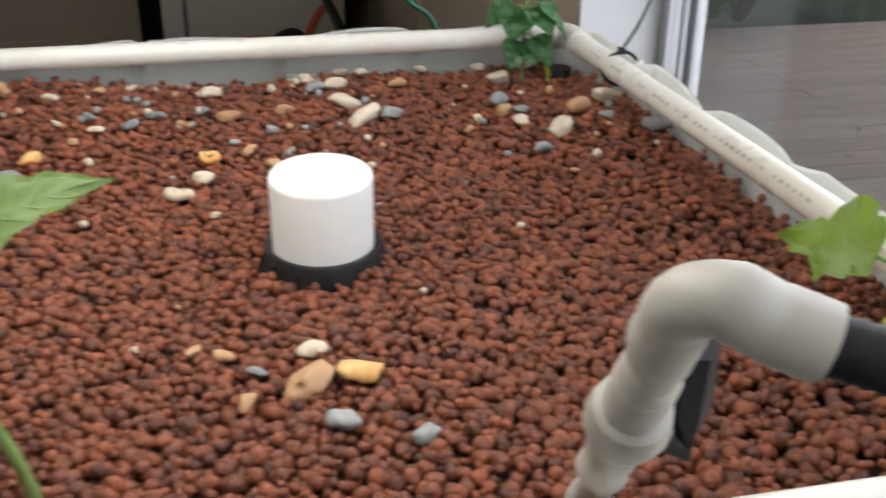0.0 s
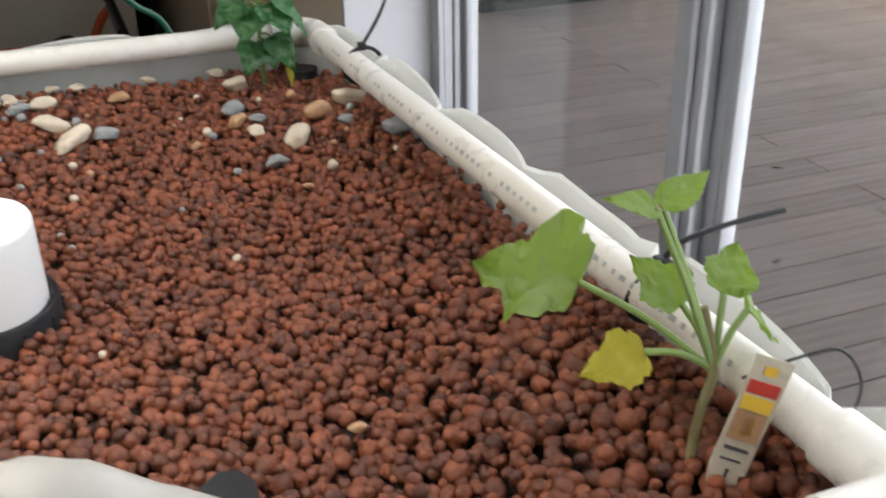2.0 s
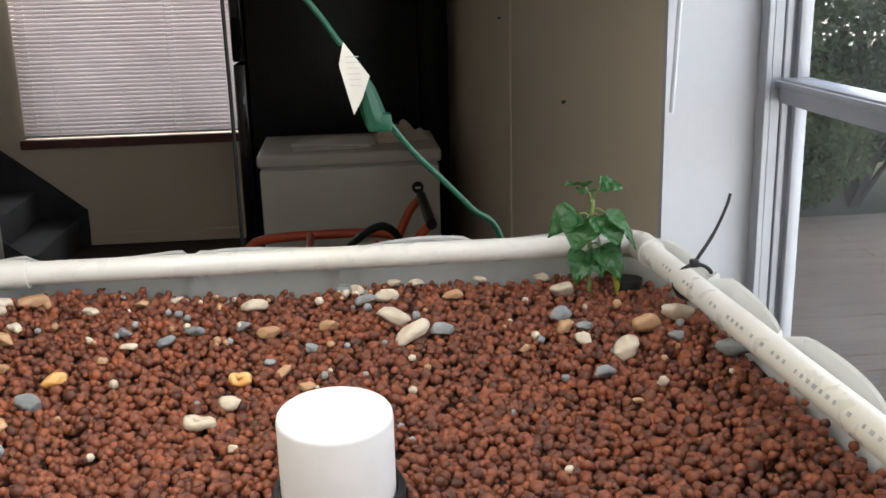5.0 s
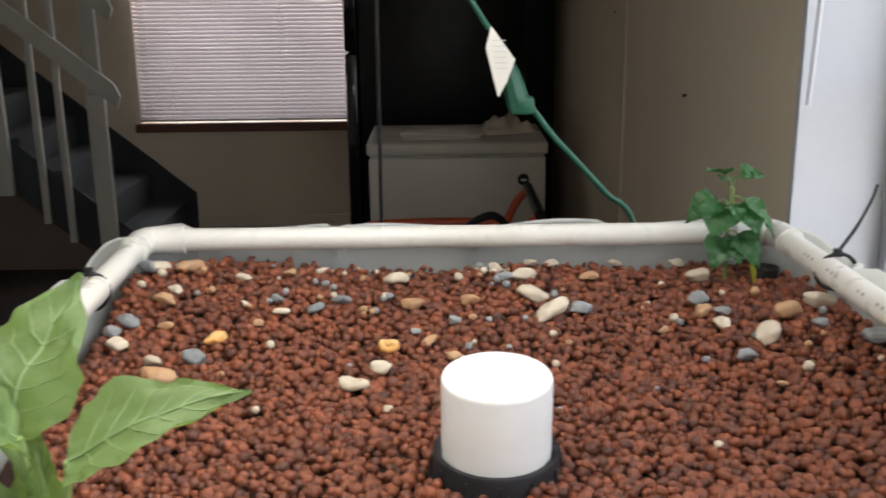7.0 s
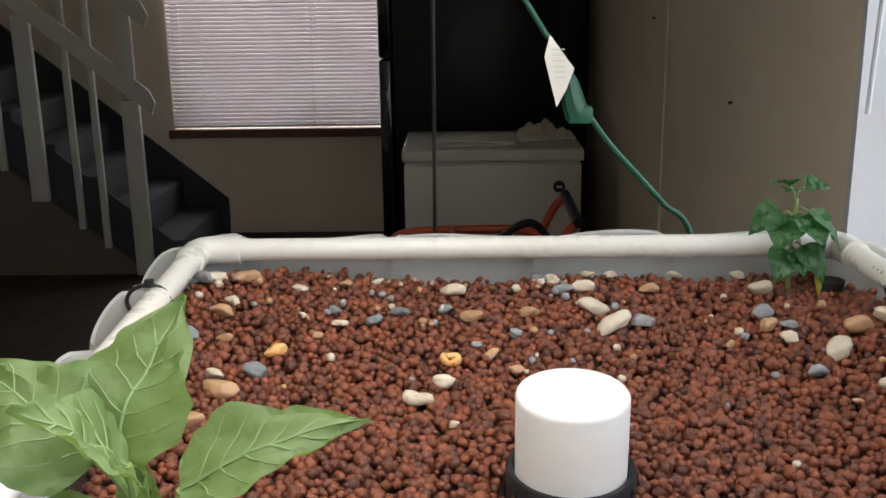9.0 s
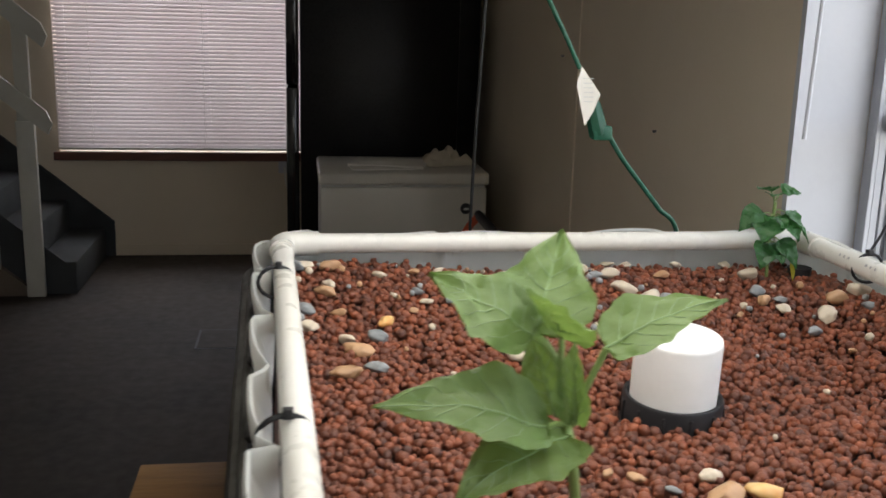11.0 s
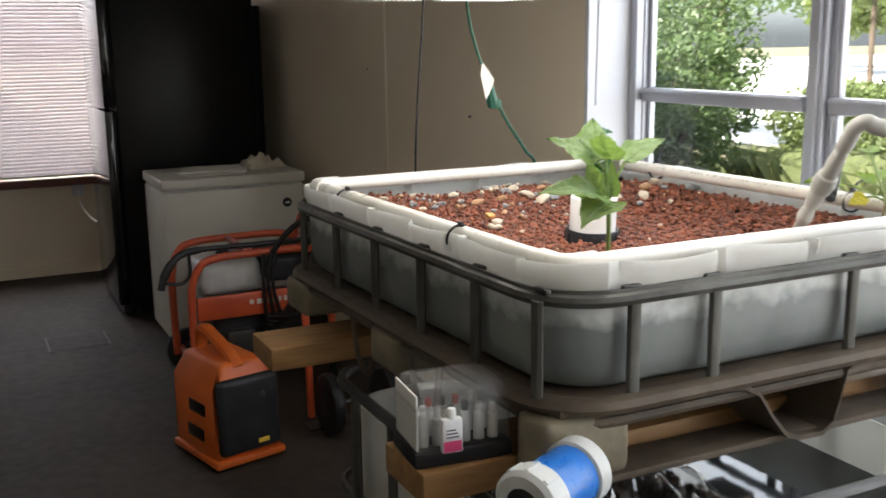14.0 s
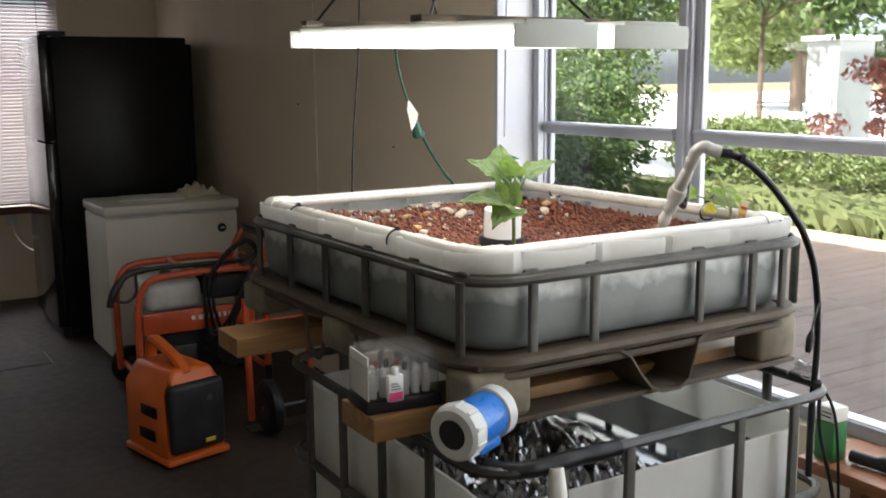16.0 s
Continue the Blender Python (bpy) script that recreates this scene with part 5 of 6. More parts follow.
for k in range(2):
    part("print_bar", box(1.0335, 1.0348, -1.265, -1.225 - 0.01 * k, 0.738 + k * 0.010, 0.742 + k * 0.010), "ink", gb)
solid("flashlight", tube([(1.08, -1.30, 0.639), (1.085, -1.37, 0.64), (1.09, -1.39, 0.643), (1.093, -1.42, 0.645)], [0.017, 0.017, 0.022, 0.022], 14), "black_plastic", "small black torch lying on the shelf", "torch")

# ---- hanging grow lamps ----
LN, LF = -1.24, -0.11


def lamp_fixture(x0, x1):
    lf = thing("grow_lamp", Matrix.Translation(((x0 + x1) / 2, (LN + LF) / 2, 1.70)), "lit white fluorescent grow lamp hung on cords", "lamp", "grow lamps over the bed")
    tilt = Matrix.Translation((0, LN, 1.68)) @ Matrix.Rotation(math.atan2(0.03, LF - LN), 4, "X") @ Matrix.Translation((0, -LN, -1.68))
    part("diffuser", box(x0 + 0.004, x1 - 0.004, LN + 0.006, LF - 0.006, 1.682, 1.716, 0.01, 3, m=tilt), "lamp_glow", lf, "glowing white diffuser")
    part("housing", box(x0 + 0.03, x1 - 0.03, LN + 0.006, LF - 0.006, 1.717, 1.737, 0.004, m=tilt), "lamp_white", lf)
    for y0, y1 in ((LN, LN + 0.006), (LF - 0.006, LF)):
        part("end_cap", box(x0, x1, y0, y1, 1.68, 1.728, 0.002, m=tilt), "lamp_white", lf, "opaque white end cap")
    return lf


lamp_fixture(0.04, 0.25)
lamp_fixture(0.295, 0.505)
solid("lamp_batten", box(-0.02, 0.50, -0.98, -0.93, 1.742, 1.758, 0.003), "pallet", "weathered wooden batten across the lamps", "batten")
solid("lamp_batten", box(0.02, 0.50, -0.28, -0.24, 1.766, 1.780, 0.003), "pallet", "weathered wooden batten across the lamps", "batten")
for (x, y, z), (tx, ty) in (((0.02, -0.95, 1.756), (0.22, -0.75)), ((0.47, -0.95, 1.756), (0.26, -0.75)), ((0.06, -0.26, 1.778), (0.22, -0.45)), ((0.46, -0.26, 1.778), (0.26, -0.45))):
    solid("hanging_cord", tube([(x, y, z), ((x + tx) / 2, (y + ty) / 2, z + 0.13), (tx, ty, 2.1), (tx, ty, 2.6)], 0.0035, 7), "rubber", "black cord holding the grow lamps", "cord", "lamp cords")

# ---- green extension cord with its paper tag, thin dark cord, window cord ----
gc = thing("extension_cord", Matrix.Translation((0.54, 0.12, 1.44)), "green extension cord with a white paper tag", "extension cord")
part("upper_cord", tube(smooth_path([(0.375, -0.13, 1.74), (0.43, -0.05, 1.66), (0.478, 0.01, 1.60), (0.514, 0.042, 1.546)]), 0.0042, 8), "green_cord", gc)
part("plug", tube([(0.5387, 0.0519, 1.5013), (0.5472, 0.0540, 1.4799), (0.5537, 0.0561, 1.4532), (0.5601, 0.0583, 1.4317), (0.5686, 0.0604, 1.4243)], [0.008, 0.013, 0.017, 0.018, 0.008], 8), "green_cord", gc)
part("plug_face", box(0.5463, 0.5823, 0.0429, 0.0649, 1.4196, 1.4456, 0.005), "green_cord", gc)
part("lower_cord", tube(smooth_path([(0.578, 0.06, 1.43), (0.612, 0.075, 1.385), (0.655, 0.095, 1.338), (0.705, 0.115, 1.283), (0.755, 0.135, 1.225), (0.80, 0.16, 1.0), (0.84, 0.18, 0.5), (0.86, 0.19, 0.008)]), 0.0048, 8), "green_cord", gc)
for pts in ([(0.5173, 0.0403, 1.5494), (0.5098, 0.0403, 1.5173), (0.5280, 0.0403, 1.4457), (0.5408, 0.0382, 1.4692), (0.5526, 0.0360, 1.5013)],):
    b = bmesh.new()
    f = b.faces.new([b.verts.new(p) for p in pts])
    e = bmesh.ops.extrude_face_region(b, geom=[f])
    bmesh.ops.translate(b, vec=(0.0, -0.0015, 0), verts=[v for v in e["geom"] if isinstance(v, bmesh.types.BMVert)])
    tag = part("paper_tag", b, "paper", gc, "white printed paper tag", smooth=0)
for k in range(6):
    part("print_bar", box(0.519 + 0.001 * k, 0.538 + 0.0005 * k, 0.0345, 0.0353, 1.528 - 0.008 * k, 1.5295 - 0.008 * k), "grey_white", tag, smooth=0)
solid("thin_cord", tube(smooth_path([(0.36, 0.02, 2.59), (0.352, 0.06, 1.8), (0.348, 0.11, 1.45), (0.345, 0.13, 1.2), (0.34, 0.14, 0.6), (0.34, 0.15, 0.006)]), 0.003, 7), "rubber", "thin dark cord hanging behind the bed", "cord")
solid("window_wand", tube([(1.135, 0.345, 2.3), (1.108, 0.325, 1.8), (1.08, 0.294, 1.395)], 0.0045, 6), "white_paint", "thin white wand hanging at the window reveal", "blind wand")


# ---- plants ----
def leaf_point(base, tip, width, up, droop, cup, lobes, teeth, fold, t, s):
    """A place on a leaf blade: t runs along the midrib, s across it from -1 to 1."""
    d = tip - base
    length = d.length
    d = d.normalized()
    side = d.cross(Vector(up)).normalized()
    nrm = side.cross(d).normalized()
    prof = math.sin(math.pi * min(1, t ** 0.62)) ** 0.85 * (1.12 - 0.42 * t)
    prof *= 1 + lobes * math.cos(t * math.pi * 5 + (0.5 if s > 0 else 0)) + teeth * math.sin(t * 50)
    w = max(0.001, width * 0.5 * prof)
    mid = base + d * (length * t) - nrm * (droop * length * (t * t)) + nrm * (droop * length * t * 0.6)
    a = abs(s)
    h = cup * w * a ** 1.5 + fold * w * a + 0.045 * w * a * math.cos((t - 0.33 * a) * 36) + 0.07 * width * noise.noise(Vector((t * 5, s * 3, length * 40 + width * 70)))
    return mid + side * (w * s) + nrm * h - d * (0.18 * w * a if t < 0.3 else 0), nrm


def leaf(base, tip, width, up=(0, 0, 1), droop=0.0, cup=0.15, lobes=0.0, teeth=0.0, nl=40, nw=12, fold=0.0):
    """A leaf blade from base to tip: a bent sheet round its midrib, with lobes or teeth on its edge."""
    base, tip = Vector(base), Vector(tip)
    b = bmesh.new()
    rows = [[b.verts.new(leaf_point(base, tip, width, up, droop, cup, lobes, teeth, fold, i / nl, 2 * j / nw - 1)[0]) for j in range(nw + 1)] for i in range(nl + 1)]
    for a, c in zip(rows, rows[1:]):
        for j in range(len(a) - 1):
            b.faces.new((a[j], a[j + 1], c[j + 1], c[j]))
    return b


def leaf_veins(base, tip, width, up, droop, cup, lobes, teeth, r=0.0013):
    """The raised midrib and side veins of a leaf blade."""
    base, tip = Vector(base), Vector(tip)
    lines = [[(0.96 * k / 12, 0.0) for k in range(13)]]
    for t0 in (0.10, 0.24, 0.38, 0.52, 0.66):
        for sg in (-1, 1):
            lines.append([(t0 + 0.20 * q, sg * 0.86 * q) for q in (0, 0.25, 0.5, 0.75, 1.0)])
    b = None
    for k, line in enumerate(lines):
        pts = []
        for t, q in line:
            p, nrm = leaf_point(base, tip, width, up, droop, cup, lobes, teeth, 0.0, t, q)
            pts.append(p + nrm * 0.0003)
        thick = r if k == 0 else r * 0.5
        b = tube(pts, [thick * (1 - 0.7 * i / (len(pts) - 1)) for i in range(len(pts))], 5, bm=b)
    return b


def plant(name, x, y, label, category):
    return thing(name, Matrix.Translation((x, y, surface(x, y))), label, category)


# young aubergine
ag = plant("aubergine_plant", 0.262, -0.925, "young aubergine plant with broad soft green leaves", "plant")
FORK = Vector((0.236, -0.959, 1.317))
NODE = Vector((0.226, -0.963, 1.370))
part("stem", tube(smooth_path([(0.262, -0.925, 1.14), (0.258, -0.93, 1.20), (0.248, -0.945, 1.26), FORK, NODE]), [0.0048] * 6 + [0.0045] * 12 + [0.0035] * 7, 9), "stem", ag)
for st0, base, tip, w, up, dr, cup in (
        (NODE, (0.205, -0.955, 1.394), (0.130, -0.922, 1.440), 0.080, (0.15, -0.55, 0.80), 0.18, 0.14),
        (NODE, (0.208, -0.950, 1.394), (0.238, -0.902, 1.468), 0.080, (-0.25, -0.70, 0.65), 0.14, 0.12),
        (NODE, (0.224, -0.967, 1.398), (0.190, -1.002, 1.448), 0.070, (0.75, 0.3, 0.58), 0.15, 0.20),
        (FORK, (0.255, -0.982, 1.392), (0.343, -0.983, 1.436), 0.062, (-0.35, -0.35, 0.87), 0.28, 0.22),
        (FORK, (0.215, -0.972, 1.326), (0.085, -0.970, 1.358), 0.085, (0.1, -0.35, 0.92), 0.30, 0.2),
        (FORK, (0.232, -0.972, 1.318), (0.136, -1.021, 1.298), 0.085, (-0.1, -0.3, 0.95), 0.30, 0.25),
        (FORK, (0.228, -0.945, 1.325), (0.212, -0.925, 1.388), 0.050, (-0.4, -0.8, 0.2), 0.12, 0.3),
        (FORK, (0.240, -0.965, 1.325), (0.232, -0.972, 1.395), 0.032, (-0.6, -0.7, 0.2), 0.10, 0.5)):
    part("petiole", tube(smooth_path([st0, (Vector(st0) + Vector(base)) / 2 + Vector((0, 0, 0.004)), base]), 0.0026, 7), "stem", ag)
    lf = part("leaf", leaf(base, tip, w, up, dr, cup, lobes=0.07, teeth=0.012), "egg_leaf", ag)
    part("vein", leaf_veins(base, tip, w, up, dr, cup, 0.07, 0.012), "vein", lf, "pale raised leaf veins")
lid = thing("jar_lid", pose(0.240, -1.035, 1.187, 68, 0, 14) @ Matrix.Scale(0.88, 4), "red-rimmed jar lid with a dark face standing in the pebbles", "lid")
part("rim", tube([(0.0275 * math.cos(k * math.tau / 28), 0.0275 * math.sin(k * math.tau / 28), 0) for k in range(28)], 0.0034, 8, closed=True), "red", lid, local=True)
part("face", lathe([(0.0262, -0.002), (0.0262, 0.0015), (0.02, 0.002)], 28), "dark_green", lid, "dark green face", local=True)
part("sticker", lathe([(0.011, 0.0), (0.011, 0.0008)], 20, Matrix.Translation((-0.003, 0.008, 0.0022)) @ Matrix.Diagonal((1.15, 0.7, 1, 1))), "paper", lid, "pale oval sticker", local=True)

# squash seedling with its plant label
sq = plant("squash_seedling", 0.905, -1.0, "young squash plant with lobed yellow-green leaves", "plant")
SN = Vector((0.935, -0.985, 1.262))
part("stem", tube(smooth_path([(0.902, -1.005, 1.14), (0.912, -1.0, 1.19), (0.925, -0.99, 1.235), SN, (0.932, -0.972, 1.30)]), [0.0034] * 25, 8), "stem_brown", sq)
for st0, base, tip, w, up, mat_name, lob in (
        (SN, (0.880, -0.912, 1.298), (0.828, -0.858, 1.299), 0.095, (0.25, -0.60, 0.8), "squash_leaf", 0.22),
        (SN, (0.904, -0.962, 1.366), (0.944, -0.948, 1.380), 0.024, (0, -0.3, 1), "squash_leaf", 0.0),
        (SN, (0.899, -0.963, 1.366), (0.868, -0.955, 1.377), 0.022, (0, -0.4, 1), "squash_leaf", 0.0),
        (SN, (0.898, -0.965, 1.272), (0.858, -0.955, 1.258), 0.036, (0.2, -0.6, 0.7), "yellow_leaf", 0.12),
        (SN, (0.922, -0.965, 1.30), (0.905, -0.93, 1.322), 0.036, (-0.2, -0.5, 0.8), "squash_leaf", 0.15),
        (SN, (0.955, -0.985, 1.30), (0.985, -0.975, 1.27), 0.040, (0.3, -0.4, 0.8), "squash_leaf", 0.12),
        (SN, (0.948, -0.97, 1.305), (0.975, -0.945, 1.325), 0.034, (0, -0.5, 0.8), "squash_leaf", 0.12)):
    part("petiole", tube(smooth_path([st0, Vector(st0).lerp(Vector(base), 0.5) + Vector((0, 0, 0.005)), base]), 0.0023, 7), "stem", sq)
    part("leaf", leaf(base, tip, w, up, 0.12, 0.2, lobes=lob, teeth=0.05), mat_name, sq)
pl = thing("plant_label", pose(0.912, -1.025, 1.188, 0, 0, -30) @ Matrix.Scale(0.92, 4), "cream plastic plant label with a squash picture", "plant label")
TM = Matrix.Rotation(radians(16), 4, "Y") @ Matrix.Rotation(radians(-8), 4, "X")
b = bmesh.new()
f = b.faces.new([b.verts.new(p) for p in ((-0.004, 0, 0), (0.004, 0, 0), (0.0125, 0, 0.035), (0.0125, 0, 0.118), (-0.0125, 0, 0.118), (-0.0125, 0, 0.035))])
e = bmesh.ops.extrude_face_region(b, geom=[f])
bmesh.ops.translate(b, vec=(0, 0.0012, 0), verts=[v for v in e["geom"] if isinstance(v, bmesh.types.BMVert)])
b.transform(TM)
stake = part("stake", b, "cloth", pl, local=True, smooth=0)
for x0, x1, z0, z1, mt in ((-0.010, 0.010, 0.092, 0.101, "red"), (-0.010, 0.010, 0.080, 0.090, "yellow"), (-0.010, 0.010, 0.058, 0.079, "stone_tan"), (-0.006, 0.004, 0.062, 0.075, "yellow"), (-0.008, 0.008, 0.050, 0.0525, "ink"), (-0.008, 0.006, 0.042, 0.0435, "ink"), (-0.001, 0.001, 0.026, 0.036, "ink"), (-0.004, 0.004, 0.106, 0.112, "yellow")):
    part("print_patch", box(x0, x1, -0.0012, -0.0004, z0, z1, m=TM), mt, stake, local=True, smooth=0)

# pepper plant
pp = plant("pepper_plant", 0.855, -0.045, "small pepper plant with glossy dark green leaves", "plant")
PB = Vector((0.855, -0.045, 1.18))
part("stem", tube(smooth_path([PB, (0.853, -0.045, 1.23), (0.855, -0.044, 1.28), (0.857, -0.045, 1.325)]), 0.0032, 8), "stem", pp)
for h, tip, w, up in ((1.325, (0.812, -0.07, 1.357), 0.03, (0, 0.2, 1)), (1.325, (0.898, -0.055, 1.345), 0.032, (0, -0.3, 1)), (1.32, (0.832, -0.08, 1.345), 0.022, (0, 0, 1)), (1.30, (0.822, -0.085, 1.262), 0.045, (-0.4, -0.8, 0.5)), (1.30, (0.888, -0.09, 1.268), 0.045, (0.4, -0.8, 0.5)), (1.31, (0.918, -0.075, 1.262), 0.03, (0.7, -0.5, 0.5)), (1.30, (0.79, -0.05, 1.278), 0.04, (-0.6, -0.5, 0.6)), (1.25, (0.825, -0.08, 1.215), 0.034, (-0.3, -0.9, 0.4)), (1.26, (0.893, -0.085, 1.215), 0.032, (0.3, -0.9, 0.4)), (1.25, (0.862, -0.09, 1.225), 0.026, (0, -1, 0.4))):
    s0 = Vector((0.855, -0.045, h))
    tip = Vector(tip)
    base = s0.lerp(tip, 0.28) + Vector((0, 0, 0.012))
    part("petiole", tube([s0, s0.lerp(base, 0.5) + Vector((0, 0, 0.004)), base], 0.0013, 6), "stem", pp)
    part("leaf", leaf(base, tip, w * 1.4, up, 0.3, 0.25), "pepper_leaf", pp)
part("leaf", leaf((0.885, -0.07, 1.235), (0.885, -0.085, 1.19), 0.014, (0.2, -1, 0.2), 0.1, 0.2), "yellow_leaf", pp, "yellowed lower leaf")
solid("net_pot", lathe([(0.017, 0), (0.02, 0.02), (0.021, 0.034), (0.018, 0.034)], 16, Matrix.Translation((0.905, -0.065, 1.178))), "black_plastic", "small black net pot half sunk in the pebbles", "pot")


# ---- outside ----
DZ = 0.18
structure("ground", box(1.365, 160, -120, 120, -0.5, -0.05), "soil", "leaf-littered garden ground")
structure("driveway", box(10.5, 75, -8, 60, -0.05, -0.02), "gravel_drive", "pale sunlit gravel driveway")
deck = thing("deck", Matrix.Translation((3.5, 0, DZ)), "weathered grey-brown timber deck outside the window", "deck", kind="structure")
rg = random.Random(8)
PW = 0.138
for i in range(68):
    y = -5.6 + i * (PW + 0.006)
    for x0 in ((1.365, 4.3) if i % 2 else (1.365, 3.2)):
        x1 = 6.6 if x0 > 2 else (4.295 if i % 2 else 3.195)
        bb = box(x0, x1, 0, PW, -0.03, 0, 0.004, 1)
        ob = part("board", bb, "deck", deck, local=True, smooth=0)
        ob.location = Vector((0, y, rg.uniform(-0.002, 0.002))) - Vector((3.5, 0, 0))
part("fascia", box(6.58, 6.61, -5.6, 4.2, -0.05, DZ - 0.03), "deck", deck)
part("joists", box(1.4, 6.5, -5.5, 4.1, -0.05, DZ - 0.04), "bark", deck)


def leaves_mesh(centres, per, spread, size, seed, flat=0.6):
    """Many small bent leaf blades scattered round the given centres."""
    rg = np.random.default_rng(seed)
    vs, fs = [], []
    for c, r in centres:
        n = int(per)
        d = rg.normal(size=(n, 3))
        d /= np.linalg.norm(d, axis=1)[:, None]
        p = np.array(c) + d * (r * rg.uniform(0.35, 1.0, n) ** 0.6)[:, None] * (1, 1, flat)
        for q in p:
            a = rg.normal(size=3)
            a /= np.linalg.norm(a)
            s = np.cross(a, rg.normal(size=3))
            s /= np.linalg.norm(s)
            k = size * rg.uniform(0.6, 1.3)
            i = len(vs)
            vs += [q - a * k, q + s * k * 0.45, q + a * k, q - s * k * 0.45]
            fs.append((i, i + 1, i + 2, i + 3))
    me = bpy.data.meshes.new("crown")
    me.from_pydata([tuple(v) for v in vs], [], fs)
    return me


def tree(x, y, h, crown_r, seed, mat_name="foliage", label="", trunk=0.13, leaf_size=0.07, low=0.35, per=260):
    t = thing("tree", Matrix.Translation((x, y, -0.05)), label, "tree", "garden trees")
    rg = random.Random(seed)
    pts = smooth_path([(x, y, -0.1), (x + rg.uniform(-0.1, 0.1), y + rg.uniform(-0.1, 0.1), h * 0.35), (x + rg.uniform(-0.3, 0.3), y + rg.uniform(-0.3, 0.3), h * 0.8)], 5)
    b = tube(pts, [trunk * (1 - 0.75 * i / (len(pts) - 1)) for i in range(len(pts))], 9)
    centres = []
    for k in range(9):
        a = rg.uniform(0, math.tau)
        z0 = h * rg.uniform(low, 0.75)
        s = Vector((x, y, z0))
        e = s + Vector((math.cos(a) * crown_r * rg.uniform(0.5, 1), math.sin(a) * crown_r * rg.uniform(0.5, 1), h * rg.uniform(0.05, 0.25)))
        tube([s, s.lerp(e, 0.5) + Vector((0, 0, 0.1)), e], [trunk * 0.35, trunk * 0.22, trunk * 0.08], 6, bm=b)
        for _ in range(3):
            q = s.lerp(e, rg.uniform(0.45, 1.1)) + Vector((rg.uniform(-0.5, 0.5), rg.uniform(-0.5, 0.5), rg.uniform(-0.3, 0.4)))
            centres.append((tuple(q), crown_r * rg.uniform(0.22, 0.42)))
    part("trunk", b, "bark", t)
    me = leaves_mesh(centres, per, 1, leaf_size, seed)
    me.materials.append(M[mat_name])
    ob = new("crown", me)
    ob.parent = t
    ob.matrix_parent_inverse = Matrix.Translation((-x, -y, 0.05))


def shrub(x, y, h, r, seed, mat_name="foliage", label="", leaf_size=0.036, per=680):
    t = thing("shrub", Matrix.Translation((x, y, -0.05)), label, "shrub", "garden shrubs")
    rg = random.Random(seed)
    b, centres = None, []
    for k in range(10):
        a, q = rg.uniform(0, math.tau), rg.uniform(0.1, 0.9)
        e = Vector((x + math.cos(a) * r * q, y + math.sin(a) * r * q, h * rg.uniform(0.45, 0.95)))
        b = tube([(x, y, -0.1), Vector((x, y, 0)).lerp(e, 0.5) + Vector((0, 0, 0.1)), e], [0.025, 0.016, 0.006], 6, bm=b)
        centres.append((tuple(e), r * rg.uniform(0.3, 0.5)))
        centres.append((tuple(Vector((x, y, 0)).lerp(e, 0.6)), r * rg.uniform(0.3, 0.45)))
    part("branches", b, "bark", t)
    me = leaves_mesh(centres, per, 1, leaf_size, seed)
    me.materials.append(M[mat_name])
    ob = new("crown", me)
    ob.parent = t
    ob.matrix_parent_inverse = Matrix.Translation((-x, -y, 0.05))


# plants given the lighter foliage carry their sunlight in the colour
shrub(3.3, 4.75, 1.05, 0.9, 31, "foliage_lit", "low spreading shrub at the end of the deck", 0.032, 850)
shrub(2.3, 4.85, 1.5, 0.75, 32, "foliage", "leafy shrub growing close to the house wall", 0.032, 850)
shrub(2.7, 5.1, 2.5, 1.0, 21, "foliage_lit", "dark leafy shrub at the end of the deck", 0.034, 800)
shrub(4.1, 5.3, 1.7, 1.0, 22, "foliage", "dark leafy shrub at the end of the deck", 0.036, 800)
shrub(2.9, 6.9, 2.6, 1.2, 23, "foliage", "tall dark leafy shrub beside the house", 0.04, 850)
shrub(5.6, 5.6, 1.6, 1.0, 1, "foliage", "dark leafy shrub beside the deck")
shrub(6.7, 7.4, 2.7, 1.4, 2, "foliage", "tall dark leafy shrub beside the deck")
shrub(8.2, 5.6, 1.0, 1.2, 3, "foliage_lit", "feathery pale green shrub beyond the deck", 0.04)
shrub(8.6, 3.4, 0.75, 0.9, 4, "foliage_lit", "low bright green shrub beyond the deck")
shrub(9.6, 1.4, 0.7, 0.8, 5, "foliage_lit", "low bright green shrub beyond the deck")
shrub(4.6, 8.9, 2.8, 1.4, 6, "foliage", "tall dark leafy shrub beside the house")
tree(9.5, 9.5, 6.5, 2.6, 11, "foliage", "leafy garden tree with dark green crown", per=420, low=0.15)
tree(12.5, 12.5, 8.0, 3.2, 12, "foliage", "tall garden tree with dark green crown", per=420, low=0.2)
tree(17, 9.0, 9.0, 3.0, 13, "foliage_lit", "tall sunlit tree beyond the driveway", 0.16, 0.13, per=380, low=0.22)
tree(24, 17, 12.0, 4.6, 14, "foliage_lit", "tall sunlit tree beyond the driveway", 0.22, 0.17, per=460, low=0.10)
tree(30, 8, 13.0, 5.0, 15, "foliage_lit", "tall sunlit tree beyond the driveway", 0.25, 0.2, per=460, low=0.10)
tree(22, 4.0, 11.0, 4.2, 16, "foliage", "tall tree with hanging leafy branches", 0.2, 0.16, per=420, low=0.16)
tree(10.6, 7.4, 4.8, 1.9, 19, "foliage", "slim young tree beyond the deck", 0.06, 0.08, per=300, low=0.47)
tree(12.8, 6.5, 2.1, 0.95, 17, "foliage_red", "small red-leaved maple beside the grass", 0.05, 0.06, per=130, low=0.35)
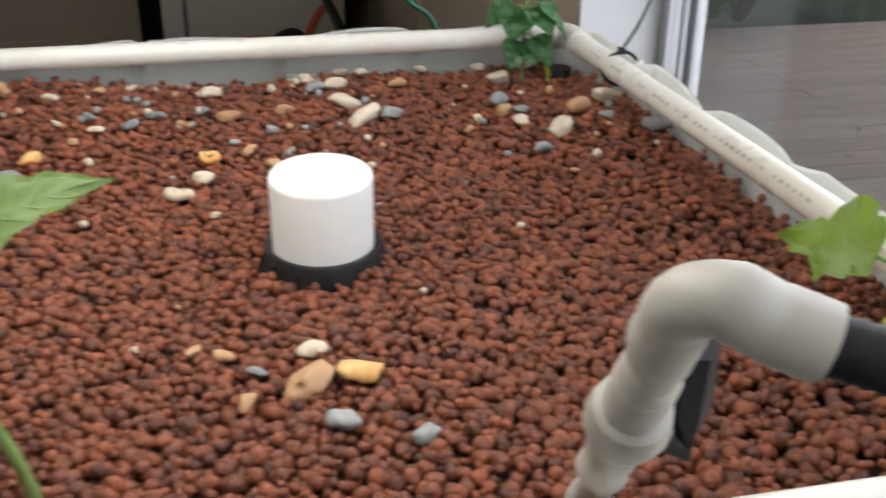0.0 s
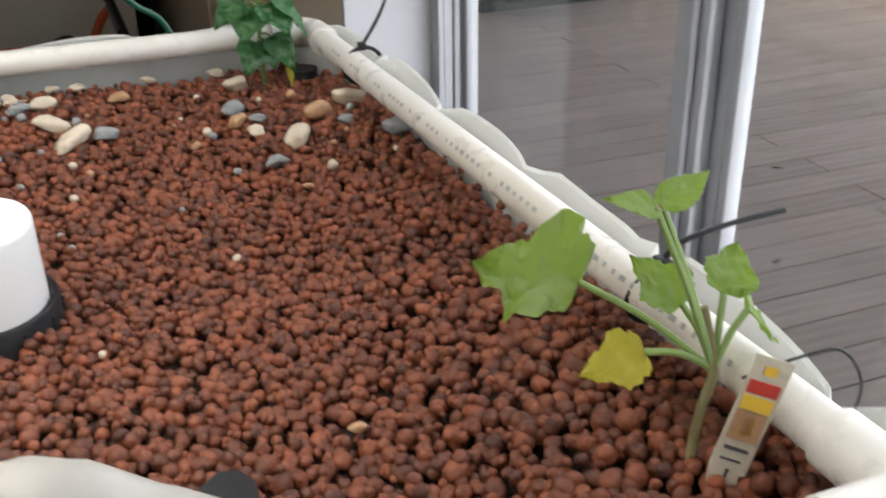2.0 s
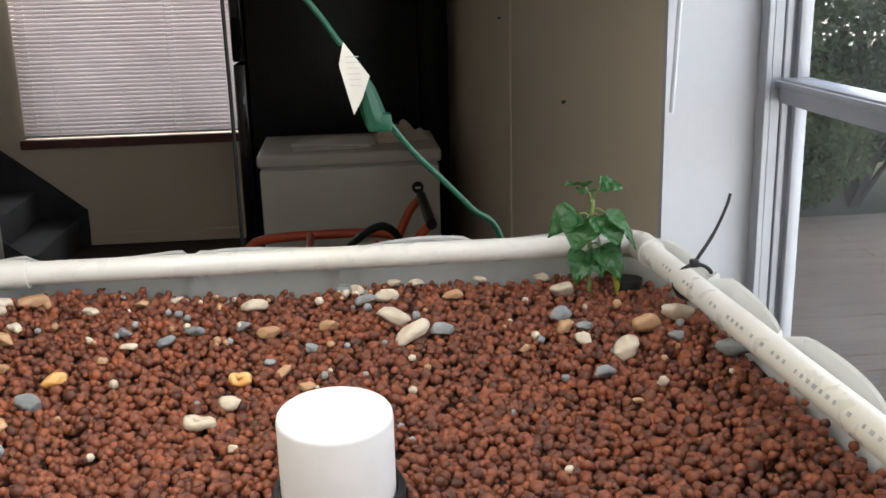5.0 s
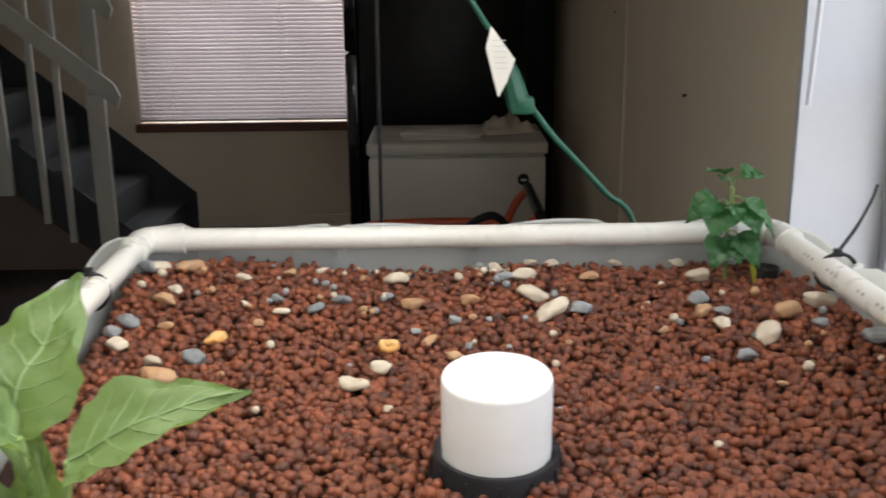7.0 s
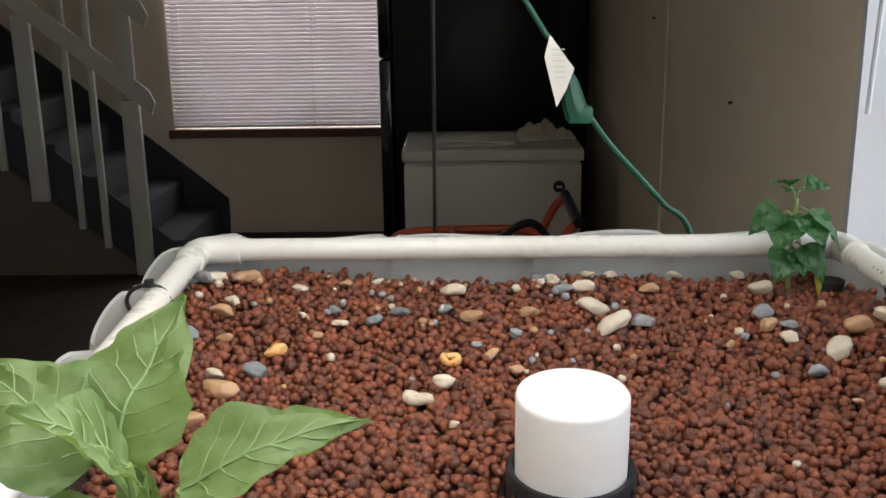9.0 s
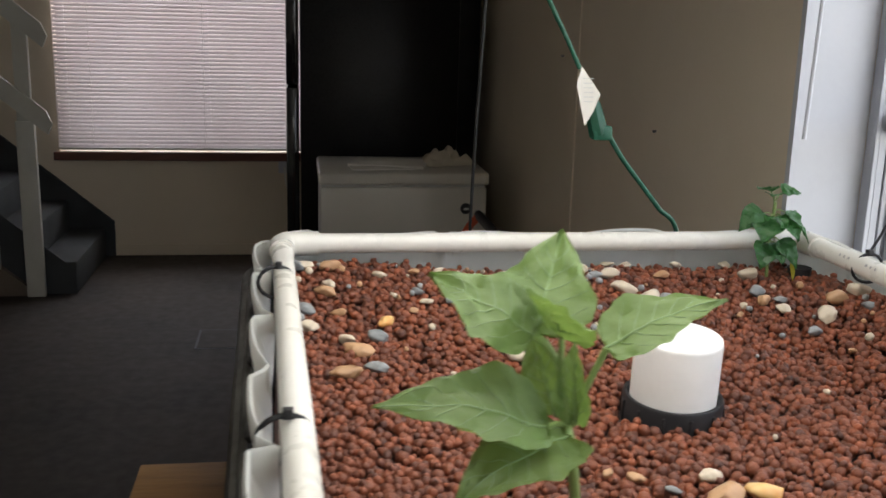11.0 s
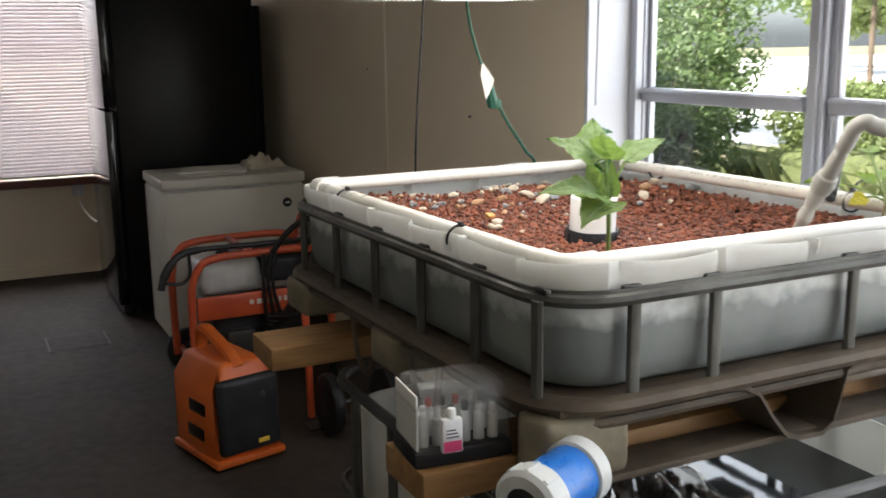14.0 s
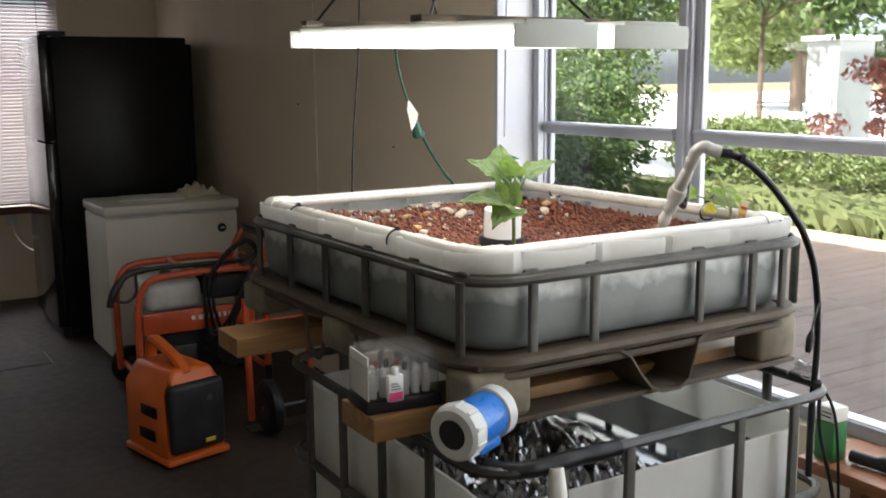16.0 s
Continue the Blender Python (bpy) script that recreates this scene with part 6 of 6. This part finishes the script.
tree(34, 26, 14, 6, 18, "foliage", "tall dark tree in the far garden", 0.3, 0.24, per=460, low=0.06)
tree(46, 20, 13, 6.0, 41, "foliage_lit", "tall sunlit tree in the far garden", 0.3, 0.22, per=420, low=0.06)
tree(44, 34, 14, 6.5, 42, "foliage", "tall dark tree in the far garden", 0.3, 0.22, per=420, low=0.06)
tree(52, 9, 14, 6.0, 43, "foliage", "tall dark tree in the far garden", 0.3, 0.22, per=420, low=0.06)
hp = thing("garden_shed", Matrix.Translation((15, 9.5, -0.05)), "small grey garden shed beyond the maple", "shed")
part("wall", box(14.6, 15.6, 9.15, 9.85, -0.05, 2.2), "grey_paint", hp)
part("roof", box(14.5, 15.7, 9.05, 9.95, 2.2, 2.3, 0.02), "white_paint", hp)
# long grass along the deck edge, as one mass of blades
rg2 = np.random.default_rng(3)
vs, fs = [], []
for _ in range(17000):
    x, y = 6.7 + rg2.gamma(1.6, 0.9), rg2.uniform(-3.5, 6.0)
    hgt, a = rg2.uniform(0.15, 0.5), rg2.uniform(0, math.tau)
    dx, dy, w = math.cos(a), math.sin(a), 0.0042
    i = len(vs)
    vs += [(x - dy * w, y + dx * w, -0.05), (x + dy * w, y - dx * w, -0.05), (x + dx * hgt * 0.3, y + dy * hgt * 0.3, hgt * 0.75), (x + dx * hgt * 0.75, y + dy * hgt * 0.75, hgt * 0.85)]
    fs += [(i, i + 1, i + 2), (i + 2, i + 1, i + 3)]
me = bpy.data.meshes.new("long_grass")
me.from_pydata(vs, [], fs)
me.materials.append(M["grass"])
tagged(new("long_grass", me), "pale green grass along the deck edge", "grass", kind="stuff")

# fallen leaves strewn over the deck
vs, fs = [], []
for _ in range(420):
    x, y, a, k = rg2.uniform(1.5, 6.5), rg2.uniform(-3.0, 4.1), rg2.uniform(0, math.tau), rg2.uniform(0.012, 0.03)
    i = len(vs)
    ca, sa = math.cos(a) * k, math.sin(a) * k
    vs += [(x - ca, y - sa, DZ + 0.004), (x + sa * 0.5, y - ca * 0.5, DZ + 0.009), (x + ca, y + sa, DZ + 0.006), (x - sa * 0.5, y + ca * 0.5, DZ + 0.010)]
    fs.append((i, i + 1, i + 2, i + 3))
me = bpy.data.meshes.new("fallen_leaves")
me.from_pydata(vs, [], fs)
me.materials.append(node_mat("dry_leaf", (0.50, 0.40, 0.26), (0.34, 0.24, 0.14), 0.8, scale=30, detail=90, bump=0.1, island=0.6))
tagged(new("fallen_leaves", me), "dry tan leaves strewn over the deck", "fallen leaves", kind="stuff")
